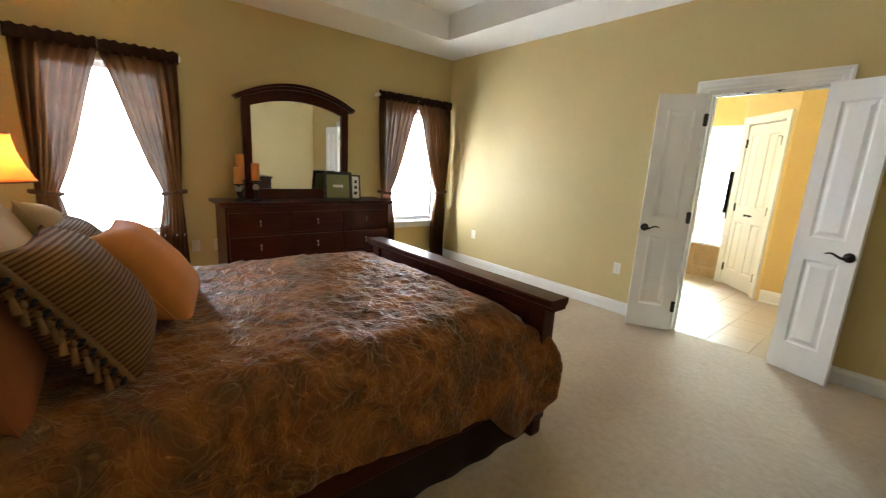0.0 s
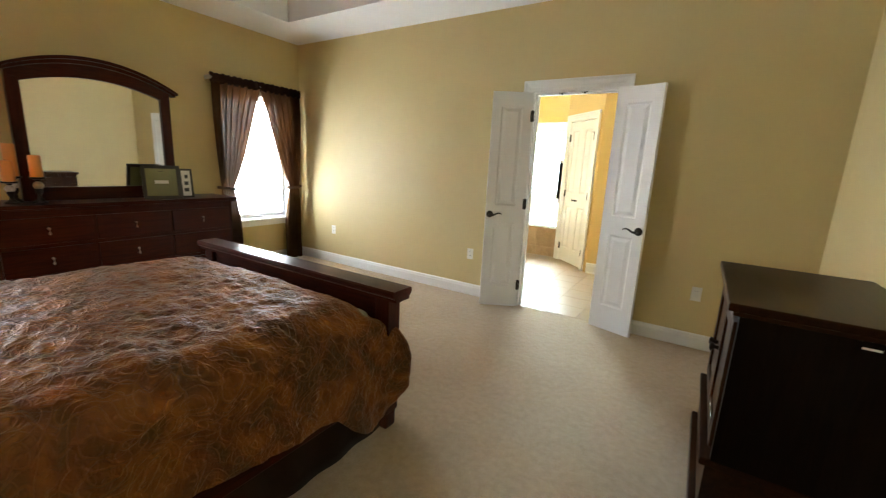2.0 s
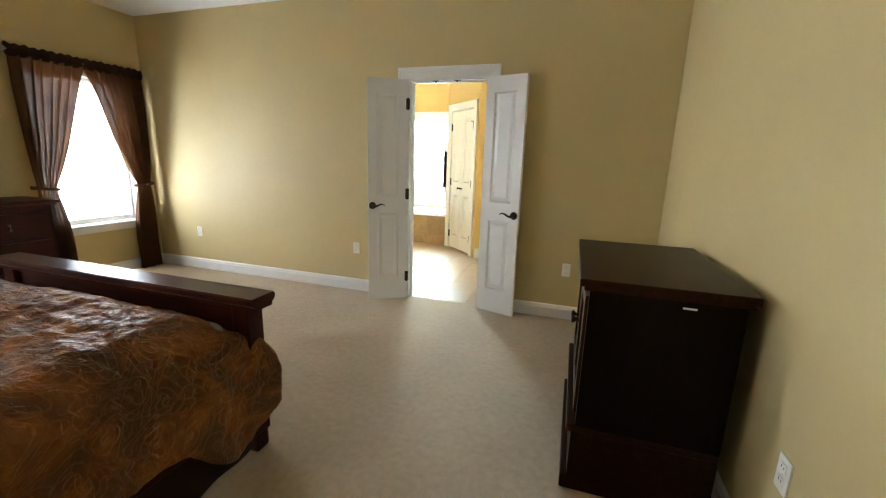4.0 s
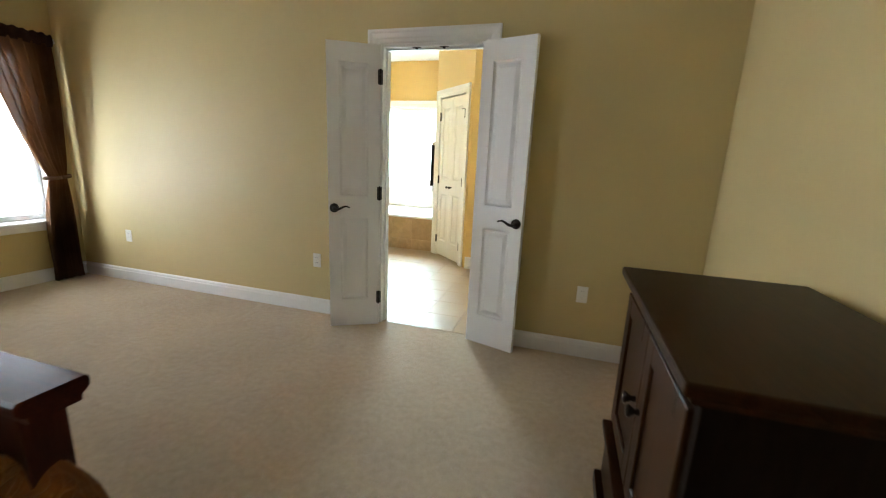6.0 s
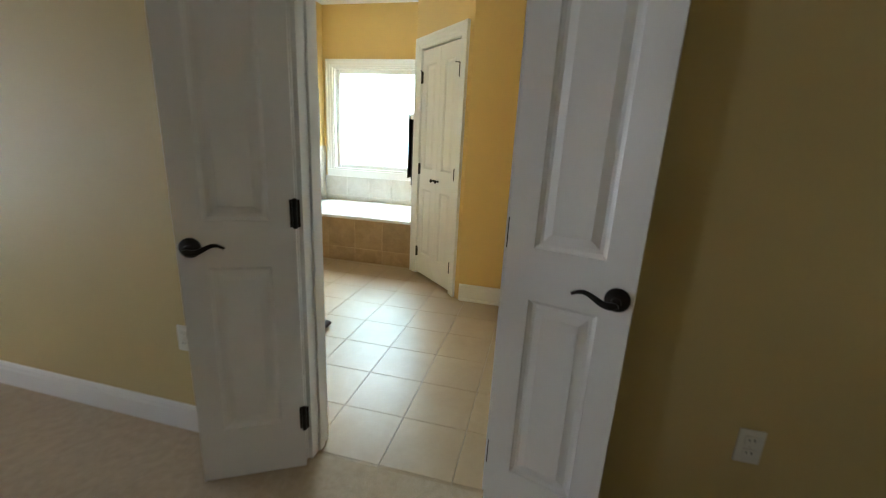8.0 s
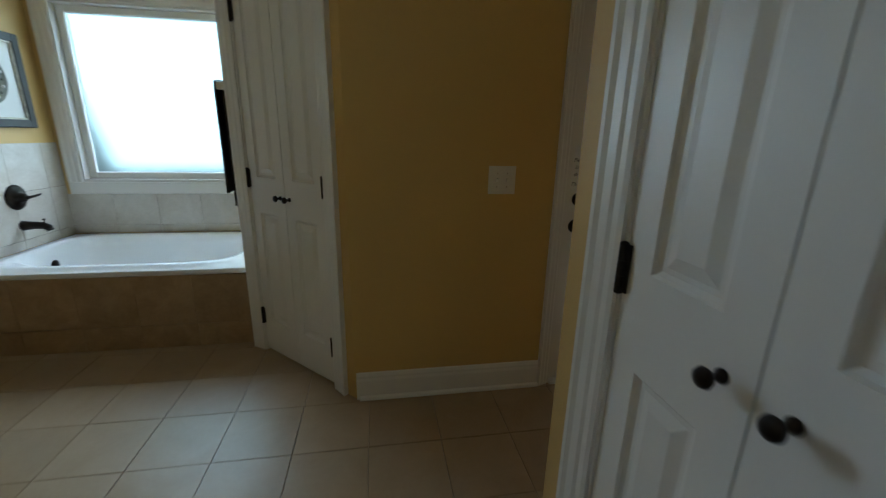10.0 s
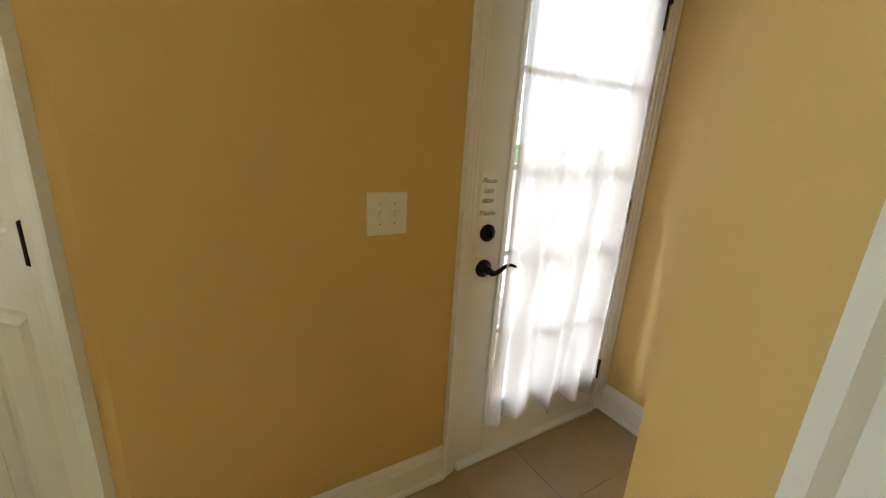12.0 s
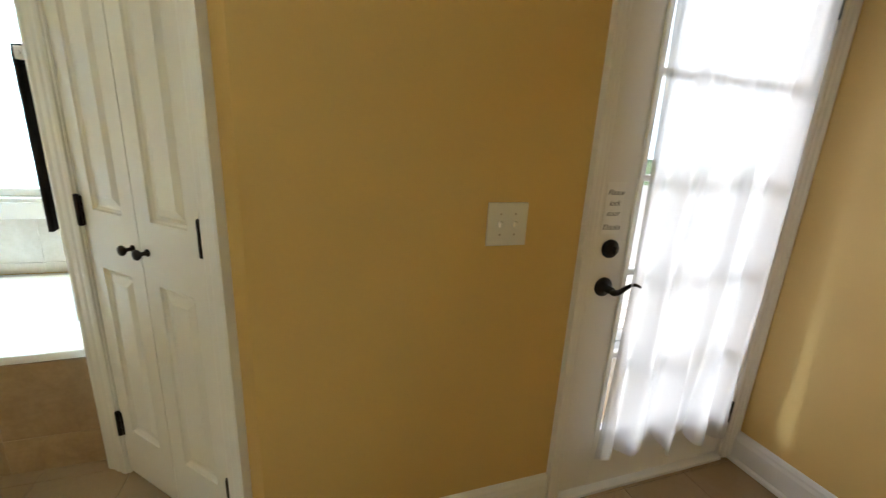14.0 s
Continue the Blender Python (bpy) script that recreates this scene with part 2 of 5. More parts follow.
def paisley_mat():
    m, n, l, b = mat("paisley_matelasse_cloth", 0.44, 0, 0.38)
    v = coords(n, l)
    warp = n.new("ShaderNodeTexNoise")
    warp.inputs["Scale"].default_value, warp.inputs["Detail"].default_value = 5.0, 0.0
    l.new(v, warp.inputs["Vector"])
    add = n.new("ShaderNodeVectorMath")
    add.operation = "MULTIPLY_ADD"
    add.inputs[1].default_value = (0.16, 0.16, 0.16)
    l.new(warp.outputs["Color"], add.inputs[0])
    l.new(v, add.inputs[2])
    p = add.outputs[0]

    def contour(value, times, lo, hi):
        k, f = n.new("ShaderNodeMath"), n.new("ShaderNodeMath")
        k.operation, f.operation = "MULTIPLY", "SINE"
        k.inputs[1].default_value = times
        l.new(value, k.inputs[0])
        l.new(k.outputs[0], f.inputs[0])
        return ramp(n, l, f.outputs[0], [(lo, (0, 0, 0)), (hi, (1, 1, 1))])
    vor = n.new("ShaderNodeTexVoronoi")
    vor.inputs["Scale"].default_value = 8.0
    l.new(p, vor.inputs["Vector"])
    curls = contour(vor.outputs["Distance"], 34.0, 0.70, 0.95)
    vines = contour(noise_tex(n, l, p, 6.5, 1.0, 0.4), 60.0, 0.80, 0.98)
    drawn = mix(n, l, 1.0, curls, vines, "LIGHTEN")
    sage, rust, gold = (0.110, 0.043, 0.004), (0.175, 0.050, 0.003), (0.265, 0.088, 0.005)
    patch = ramp(n, l, noise_tex(n, l, p, 8.0, 2, 0.5), [(0.36, sage), (0.5, rust), (0.64, gold)])
    thin = n.new("ShaderNodeMath")
    thin.operation = "MULTIPLY"
    thin.inputs[1].default_value = 0.26
    l.new(drawn, thin.inputs[0])
    col = mix(n, l, thin.outputs[0], patch, (0.30, 0.118, 0.016))
    fine = noise_tex(n, l, v, 300, 2)
    l.new(mix(n, l, 0.3, col, ramp(n, l, fine, [(0.3, (0.6, 0.6, 0.6)), (0.6, (1, 1, 1))]), "MULTIPLY"), b.inputs["Base Color"])
    b.inputs["Sheen Weight"].default_value = 0.06
    b.inputs["Sheen Tint"].default_value = (1.0, 0.80, 0.58, 1)
    b.inputs["Sheen Roughness"].default_value = 0.4
    pucker = noise_tex(n, l, v, 34, 2, 0.5, 0.8)
    bump(n, l, b, mix(n, l, 0.82, drawn, pucker), 1.0, 0.016)
    return m


PAISLEY = paisley_mat()


def glass_mat(name, rough, tint=(1, 1, 1)):
    m, n, l, b = mat(name, rough)
    b.inputs["Base Color"].default_value = (*tint, 1)
    b.inputs["Transmission Weight"].default_value = 1.0
    b.inputs["IOR"].default_value = 1.45 if rough < 0.1 else 1.2
    if rough > 0.1:
        bump(n, l, b, noise_tex(n, l, coords(n, l), 120, 3), 0.2, 0.002)
    return m


GLASS = glass_mat("clear_glass", 0.0)
FROST = glass_mat("frosted_glass", 0.45, (0.15, 0.19, 0.18))
MIRROR, _n, _l, _b = mat("mirror_silver", 0.02, 1.0)
_b.inputs["Base Color"].default_value = (0.86, 0.87, 0.86, 1)
WAX = paint("amber_candle_wax", (0.72, 0.27, 0.05), 0.4, 40, 0.15, 0.1)
PAPER = paint("white_paper", (0.85, 0.84, 0.82), 0.7, 200, 0.02, 0.03)
INK = paint("black_ink", (0.03, 0.03, 0.04), 0.6)
MAT_BOARD = paint("pale_mat_board", (0.70, 0.72, 0.70), 0.7, 200, 0.02)
MEDAL = paint("grey_green_medallion", (0.13, 0.14, 0.11), 0.6, 60, 0.35, 0.6)
PHOTO = paint("olive_print", (0.20, 0.20, 0.08), 0.4, 30, 0.3)
COUNTER = paint("cream_counter", (0.70, 0.60, 0.42), 0.3, 90, 0.06, 0.03)
BLACKWOOD = paint("black_frame_wood", (0.022, 0.017, 0.014), 0.35, 80, 0.3)
BULB, _n, _l, _b = mat("warm_bulb", 0.5)
_b.inputs["Emission Color"].default_value = (1.0, 0.62, 0.28, 1)
_b.inputs["Emission Strength"].default_value = 12.0


def leaf_mat():
    m, n, l, b = mat("leaf_green", 0.6)
    g = n.new("ShaderNodeNewGeometry")
    l.new(ramp(n, l, g.outputs["Random Per Island"], [(0, (0.035, 0.075, 0.018)), (1, (0.11, 0.18, 0.05))]), b.inputs["Base Color"])
    return m


LEAF = leaf_mat()
BARK = paint("bark", (0.14, 0.10, 0.07), 0.9, 40, 0.3, 0.8)
GRASS = paint("lawn", (0.09, 0.14, 0.045), 0.9, 60, 0.35, 0.8)
# pale boards for the added porch that brightens the garden door's view
DECK = wood("added_pale_boards", (0.38, 0.36, 0.33), (0.48, 0.46, 0.43), 0.7, axis=0)


# ---- mesh helpers ----
def mesh_of(name, bm, material, smooth=False):
    me = bpy.data.meshes.new(name)
    bmesh.ops.recalc_face_normals(bm, faces=bm.faces[:])
    bm.to_mesh(me)
    bm.free()
    if material:
        me.materials.append(material)
    if smooth:
        for p in me.polygons:
            p.use_smooth = True
    return me


def part(name, bm, material, parent=None, label="", smooth=False):
    ob = new(name, mesh_of(name, bm, material, smooth))
    if parent:
        ob.parent = parent
    return tagged(ob, label) if label else ob


def thing(name, m, label, category, group="", kind=""):
    ob = new(name)
    ob.matrix_world = m
    ob.empty_display_size = 0.1
    return tagged(ob, label, category, group, kind)


def setting(name, bm, material, label, category, smooth=False):
    return tagged(part(name, bm, material, None, "", smooth), label, category, "", "structure")


def box(bm, lo, hi, bev=0.0, seg=2):
    t = bmesh.new()
    s = [max(b - a, 1e-4) for a, b in zip(lo, hi)]
    c = [(a + b) / 2 for a, b in zip(lo, hi)]
    bmesh.ops.create_cube(t, size=1, matrix=Matrix.Translation(c) @ Matrix.Diagonal((*s, 1)))
    if bev:
        bmesh.ops.bevel(t, geom=t.edges[:], offset=min(bev, min(s) * 0.45), segments=seg, profile=0.6, affect="EDGES")
    me = bpy.data.meshes.new("tmp")
    t.to_mesh(me)
    t.free()
    bm.from_mesh(me)
    bpy.data.meshes.remove(me)
    return bm


def one_box(lo, hi, bev=0.0, seg=2):
    return box(bmesh.new(), lo, hi, bev, seg)


def lathe(bm, profile, segs=24, m=None):
    m = m or Matrix()
    rings = []
    for r, z in profile:
        rings.append([bm.verts.new(m @ Vector((r * math.cos(2 * math.pi * k / segs), r * math.sin(2 * math.pi * k / segs), z))) for k in range(segs)])
    for a, b in zip(rings, rings[1:]):
        for k in range(segs):
            bm.faces.new((a[k], a[(k + 1) % segs], b[(k + 1) % segs], b[k]))
    bm.faces.new(rings[0])
    bm.faces.new(rings[-1])
    return bm


def tube(bm, pts, radii, n=10, flat=1.0):
    rings = []
    pts = [Vector(p) for p in pts]
    for i, p in enumerate(pts):
        d = (pts[min(i + 1, len(pts) - 1)] - pts[max(i - 1, 0)]).normalized()
        u = d.cross(Vector((0, 0, 1)))
        u = u.normalized() if u.length > 1e-3 else Vector((1, 0, 0))
        w = u.cross(d).normalized()
        rings.append([bm.verts.new(p + radii[i] * (math.cos(a) * u * flat + math.sin(a) * w)) for a in (2 * math.pi * k / n for k in range(n))])
    for a, b in zip(rings, rings[1:]):
        for k in range(n):
            bm.faces.new((a[k], a[(k + 1) % n], b[(k + 1) % n], b[k]))
    bm.faces.new(rings[0])
    bm.faces.new(rings[-1])
    return bm


def extrude_profile(bm, prof, p0, p1, out):
    """A moulding: prof holds (distance out of the wall, height), swept from p0 to p1."""
    p0, p1, out = Vector(p0), Vector(p1), Vector(out)
    a = [bm.verts.new(p0 + out * o + Vector((0, 0, h))) for o, h in prof]
    b = [bm.verts.new(p1 + out * o + Vector((0, 0, h))) for o, h in prof]
    k = len(prof)
    for i in range(k):
        bm.faces.new((a[i], a[(i + 1) % k], b[(i + 1) % k], b[i]))
    bm.faces.new(a)
    bm.faces.new(b)
    return bm


def holed(bm, u0, u1, z0, z1, t0, t1, holes, axis):
    """A wall from u0 to u1 with thickness t0 to t1; holes are (ua, ub, za, zb). axis: along 'x' or 'y'."""
    def put(ua, ub, za, zb):
        if ub - ua > 1e-4 and zb - za > 1e-4:
            box(bm, (ua, t0, za) if axis == "x" else (t0, ua, za), (ub, t1, zb) if axis == "x" else (t1, ub, zb))
    u = u0
    for ua, ub, za, zb in sorted(holes):
        put(u, ua, z0, z1)
        put(ua, ub, z0, za)
        put(ua, ub, zb, z1)
        u = ub
    put(u, u1, z0, z1)
    return bm


# ---- the shell ----
H = 2.79
XE, YS = 5.47, -4.95
W1, W2 = (-1.08, -0.18), (-4.26, -3.36)
WZ = (0.56, 2.08)
DX0, DX1, DZ = 3.287, 4.03, 2.048

setting("floor", one_box((-0.1, YS - 0.1, -0.12), (XE + 0.1, 0.03, 0)), CARPET, "cream cut-pile wall-to-wall carpet in the bedroom", "floor")
setting("wall_west", holed(bmesh.new(), YS, 0, 0, H, -0.2, 0, [(*W2, *WZ), (*W1, *WZ)], "y"), WALL_BED, "pale golden painted wall with two windows", "wall")
setting("wall_north", holed(bmesh.new(), -0.2, XE + 0.12, 0, H, 0, 0.06, [(DX0, DX1, -0.01, DZ)], "x"), WALL_BED, "pale golden painted wall with the double doorway", "wall")
setting("wall_north_bath_side", holed(bmesh.new(), -0.2, XE + 0.12, 0, H, 0.06, 0.12, [(DX0, DX1, -0.01, DZ)], "x"), WALL_BATH, "golden yellow painted bathroom face of the door wall", "wall")
setting("wall_east", one_box((XE, YS, 0), (XE + 0.12, 0, H)), WALL_BED, "pale golden painted wall behind the chest", "wall")
setting("wall_south", one_box((-0.2, YS - 0.12, 0), (XE + 0.12, YS, H)), WALL_BED, "pale golden painted wall behind the bed head", "wall")

# tray ceiling: a lower border all round, upright sides and a raised middle
TX0, TX1, TY0, TY1, TZ = 0.65, XE - 0.65, YS + 0.65, -0.63, 3.07
bm = bmesh.new()
box(bm, (-0.2, YS - 0.12, H), (TX0, 0.12, TZ))
box(bm, (TX1, YS - 0.12, H), (XE + 0.12, 0.12, TZ))
box(bm, (TX0, YS - 0.12, H), (TX1, TY0, TZ))
box(bm, (TX0, TY1, H), (TX1, 0.12, TZ))
setting("ceiling", bm, CEIL, "white lower border of the bedroom tray ceiling", "ceiling")
setting("ceiling_raised", one_box((-0.2, YS - 0.12, TZ), (XE + 0.12, 0.12, TZ + 0.15)), CEIL, "white raised middle of the bedroom tray ceiling", "ceiling")

# bathroom
YB, XL, XR, YW = 3.58, 1.34, 2.87, 1.922
BZ = 2.78
BW = (1.47, 2.74, 0.88, 2.10)
bm = bmesh.new()
box(bm, (-0.2, 0.03, -0.12), (5.5, 3.7, -0.008))
setting("floor_bath", bm, GROUT, "grout bed of the tiled bathroom floor", "floor")
setting("wall_tub_back", holed(bmesh.new(), XL - 0.12, XR + 0.12, 0, BZ, YB, YB + 0.14, [BW], "x"), WALL_BATH, "golden yellow wall behind the bathtub with the frosted window", "wall")
setting("wall_tub_west", one_box((XL - 0.12, 2.60, 0), (XL, YB, BZ)), WALL_BATH, "golden yellow wall at the tap end of the bathtub", "wall")
setting("wall_tub_east", one_box((XR, 2.57, 0), (XR + 0.12, YB, BZ)), WALL_BATH, "golden yellow wall at the end of the bathtub", "wall")
FD = (4.502, 5.362, -0.01, 2.06)
setting("wall_switch", holed(bmesh.new(), 3.507, 5.532, 0, BZ, YW, YW + 0.14, [FD], "x"), WALL_BATH, "golden yellow wall with the light switch and the garden door", "wall")
setting("wall_alcove_east", one_box((5.412, 0.92, 0), (5.532, YW, BZ)), WALL_BATH, "golden yellow end wall of the door alcove", "wall")
setting("wall_alcove_south", one_box((4.213, 0.93, 0), (5.412, 1.03, BZ)), WALL_BATH, "golden yellow wall of the door alcove", "wall")
setting("wall_bath_west", one_box((-0.2, 0.12, 0), (-0.08, 2.06, BZ)), WALL_BATH, "golden yellow end wall of the bathroom", "wall")
setting("wall_bath_north", one_box((-0.2, 1.94, 0), (0.69, 2.06, BZ)), WALL_BATH, "golden yellow wall beside the corner closet", "wall")
setting("ceiling_bath", one_box((-0.3, 0.12, BZ), (5.6, 3.85, BZ + 0.2)), CEIL, "white flat bathroom ceiling", "ceiling")
setting("closet_back_east", one_box((5.48, 0.12, 0), (5.58, 0.92, BZ)), WALL_BATH, "closet end wall", "wall")

# baseboards
BASE = [(0, 0), (0.016, 0), (0.016, 0.095), (0.012, 0.108), (0.012, 0.118), (0.006, 0.130), (0, 0.134)]


def baseboard(name, p0, p1, out, h=1.0):
    prof = [(o, z * h) for o, z in BASE]
    return setting(name, extrude_profile(bmesh.new(), prof, p0, p1, out), WHITE, "white painted moulded wooden baseboard", "baseboard")


baseboard("baseboard_1", (0.016, 0, 0), (DX0 - 0.10, 0, 0), (0, -1, 0), 0.9)
baseboard("baseboard_2", (DX1 + 0.10, 0, 0), (XE - 0.016, 0, 0), (0, -1, 0), 0.9)
baseboard("baseboard_3", (0, YS, 0), (0, 0, 0), (1, 0, 0), 0.9)
baseboard("baseboard_4", (XE, YS, 0), (XE, 0, 0), (-1, 0, 0), 0.9)
SHOE = [(0.0165, 0), (0.031, 0), (0.031, 0.006), (0.027, 0.014), (0.0165, 0.019)]


def shoe(name, p0, p1, out):
    return setting(name, extrude_profile(bmesh.new(), SHOE, p0, p1, out), WHITE, "white quarter-round shoe moulding along the tiles", "shoe moulding")


shoe("trim_shoe_1", (3.53, YW, 0), (FD[0] - 0.052, YW, 0), (0, -1, 0))
shoe("trim_shoe_2", (5.412, 1.06, 0), (5.412, YW, 0), (-1, 0, 0))
shoe("trim_shoe_3", (4.062, 1.03, 0), (5.381, 1.03, 0), (0, 1, 0))
baseboard("baseboard_5", (3.515, YW, 0), (FD[0] - 0.052, YW, 0), (0, -1, 0), 1.05)
baseboard("baseboard_6", (5.412, 1.03, 0), (5.412, YW, 0), (-1, 0, 0), 1.05)
baseboard("baseboard_7", (4.093, 1.03, 0), (5.396, 1.03, 0), (0, 1, 0), 1.05)
baseboard("baseboard_8", (4.093, 0.921, 0), (4.093, 1.03 + 0.016, 0), (-1, 0, 0), 1.05)

CAS = [(0, 0.0), (0.010, 0.0), (0.014, 0.012), (0.014, 0.030), (0.018, 0.040), (0.020, 0.066), (0.026, 0.078), (0.026, 0.092), (0, 0.092)]


def casing_side(bm, x, side, z1, y=0.0, w=1.0, z0=0.0):
    """Upright casing at x, growing to side -1 or 1; the wall face is y, the room lies at -y."""
    a = [bm.verts.new((x + side * u * w, y - o, z0)) for o, u in CAS]
    b = [bm.verts.new((x + side * u * w, y - o, z1 + u * w)) for o, u in CAS]
    k = len(CAS)
    for i in range(k):
        bm.faces.new((a[i], a[(i + 1) % k], b[(i + 1) % k], b[i]))
    bm.faces.new(a)
    bm.faces.new(b)


def casing_head(bm, x0, x1, z, y=0.0, w=1.0, down=1):
    a = [bm.verts.new((x0 - u * w, y - o, z + down * u * w)) for o, u in CAS]
    b = [bm.verts.new((x1 + u * w, y - o, z + down * u * w)) for o, u in CAS]
    k = len(CAS)
    for i in range(k):
        bm.faces.new((a[i], a[(i + 1) % k], b[(i + 1) % k], b[i]))
    bm.faces.new(a)
    bm.faces.new(b)


def casing(name, m, x0, x1, z, label):
    bm = bmesh.new()
    casing_side(bm, x0, -1, z)
    casing_side(bm, x1, 1, z)
    casing_head(bm, x0, x1, z)
    ob = setting(name, bm, WHITE, label, "door casing")
    ob.matrix_world = m
    return ob


# ---- doors ----
def panel_bm(x0, x1, z0, z1, th):
    """A raised field sunk into a door, on both faces."""
    bm = bmesh.new()
    steps = [(0.0, 0.0), (0.004, 0.006), (0.012, 0.011), (0.022, 0.011), (0.046, 0.003)]
    for s in (-1, 1):
        loops = []
        for i, d in steps:
            y = s * (th / 2 - d)
            loops.append([bm.verts.new(p) for p in ((x0 + i, y, z0 + i), (x1 - i, y, z0 + i), (x1 - i, y, z1 - i), (x0 + i, y, z1 - i))])
        for a, b in zip(loops, loops[1:]):
            for k in range(4):
                bm.faces.new((a[k], a[(k + 1) % 4], b[(k + 1) % 4], b[k]))
        bm.faces.new(loops[-1])
    return bm


def lever_bm(side):
    """A round rose with a curved lever that points to side (-1 or 1) along x; the door face is y=0, outward is -y."""
    bm = bmesh.new()
    rot = Matrix.Rotation(radians(90), 4, "X")
    lathe(bm, [(0.033, 0), (0.033, 0.006), (0.029, 0.011), (0.016, 0.015), (0.012, 0.022), (0.012, 0.046)], 28, rot)
    pts, rad = [], []
    for k in range(13):
        u = k / 12
        pts.append((side * (-0.008 + 0.118 * u), -0.052 + 0.006 * math.sin(u * 3), 0.006 * math.sin(u * math.pi * 1.1) - 0.012 * math.sin(u * math.pi * 1.9) * 0.9 + 0.006 * u * u))
        rad.append(0.0115 * (1 - 0.62 * u) if k else 0.006)
    tube(bm, pts, rad, 10)
    return bm


def knob_bm():
    bm = bmesh.new()
    lathe(bm, [(0.011, 0), (0.011, 0.004), (0.006, 0.008), (0.006, 0.018), (0.013, 0.024), (0.0165, 0.030), (0.014, 0.036), (0.006, 0.039)], 20, Matrix.Rotation(radians(90), 4, "X"))
    return bm


def hinge_bm():
    """A butt hinge: knuckle along z, one leaf each side; face y=0."""
    bm = bmesh.new()
    lathe(bm, [(0.004, -0.052), (0.0085, -0.049), (0.0085, -0.016), (0.0075, -0.015), (0.0085, -0.014), (0.0085, 0.014), (0.0075, 0.015), (0.0085, 0.016), (0.0085, 0.049), (0.004, 0.052)], 12, Matrix.Translation((0, -0.006, 0)))
    box(bm, (-0.017, -0.004, -0.047), (-0.001, 0.001, 0.047), 0.0008, 1)
    box(bm, (0.001, -0.004, -0.047), (0.017, 0.001, 0.047), 0.0008, 1)
    return bm


def leaf(parent, w, h, th, handed, z0=0.005):
    """A two-panel moulded leaf; the hinge edge is x=0, it reaches to handed*w; middle of its thickness y=0."""
    s = 0.082
    zs = [0, 0.215, 0.84, 1.00, h - 0.125, h]
    bm = bmesh.new()
    xa, xb = (0, w) if handed > 0 else (-w, 0)
    box(bm, (xa, -th / 2, z0), (xa + s, th / 2, z0 + h))
    box(bm, (xb - s, -th / 2, z0), (xb, th / 2, z0 + h))
    for a, b in ((0, 1), (2, 3), (4, 5)):
        box(bm, (xa + s, -th / 2, z0 + zs[a]), (xb - s, th / 2, z0 + zs[b]))
    body = part("leaf", bm, DOORWHITE, parent)
    for a, b in ((1, 2), (3, 4)):
        part("panel", panel_bm(xa + s, xb - s, z0 + zs[a], z0 + zs[b], th), DOORWHITE, parent)
    return body


def place(ob, m):
    ob.matrix_local = m
    return ob


HINGE_Z = (0.23, 1.03, 1.83)

# double door between the rooms: jamb, casing, both leaves standing open into the bedroom
bm = bmesh.new()
box(bm, (DX0, -0.002, 0), (DX0 + 0.018, 0.122, DZ))
box(bm, (DX1 - 0.018, -0.002, 0), (DX1, 0.122, DZ))
box(bm, (DX0 + 0.018, -0.002, DZ - 0.018), (DX1 - 0.018, 0.122, DZ))
box(bm, (DX0 + 0.018, 0.045, 0), (DX0 + 0.029, 0.08, DZ - 0.018), 0.002, 1)
box(bm, (DX1 - 0.029, 0.045, 0), (DX1 - 0.018, 0.08, DZ - 0.018), 0.002, 1)
box(bm, (DX0 + 0.029, 0.045, DZ - 0.029), (DX1 - 0.029, 0.08, DZ - 0.018), 0.002, 1)
jamb = setting("trim_doorway", bm, WHITE, "white painted jamb of the double doorway", "door jamb")
for x in (3.54, 3.735):
    place(part("ball_catch", lathe(one_box((-0.03, -0.012, -0.002), (0.03, 0.012, 0.001), 0.001, 1), [(0.008, -0.012), (0.0095, -0.008), (0.0095, -0.002)], 14), BRONZE, jamb, "dark bronze ball catch"), pose(x, 0.022, DZ - 0.019))
casing("trim_doorway_bedroom", Matrix(), DX0, DX1, DZ, "white moulded casing round the double doorway")

LW = 0.362
for name, hx, handed, rz, label in (("door_1", DX0 + 0.008, 1, 0, ""), ("door_2", DX1 - 0.008, -1, 0, "")):
    left = handed > 0
    turn = 180 + 29.5 if left else 180 - 17.0
    d = thing(name, pose(hx, -0.030, 0, 0, 0, turn), "white two-panel moulded door leaf standing open into the bedroom", "door", "double door leaves", "structure")
    leaf(d, LW, 2.03, 0.035, handed)
    lever_z = 0.918 if left else 0.905
    face = pose(handed * (LW - 0.040), 0.0175, lever_z, 0, 0, 180)
    back = pose(handed * (LW - 0.040), -0.0175, lever_z)
    place(part("lever_handle", lever_bm(handed), BRONZE, d, "dark bronze lever handle", True), face)
    place(part("lever_handle", lever_bm(-handed), BRONZE, d, "dark bronze lever handle", True), back)
    for z in HINGE_Z:
        place(part("hinge", hinge_bm(), BRONZE, d, "dark bronze hinge"), pose(0.0, 0.018, z, 0, 0, 180) if left else pose(0.0, -0.018, z))


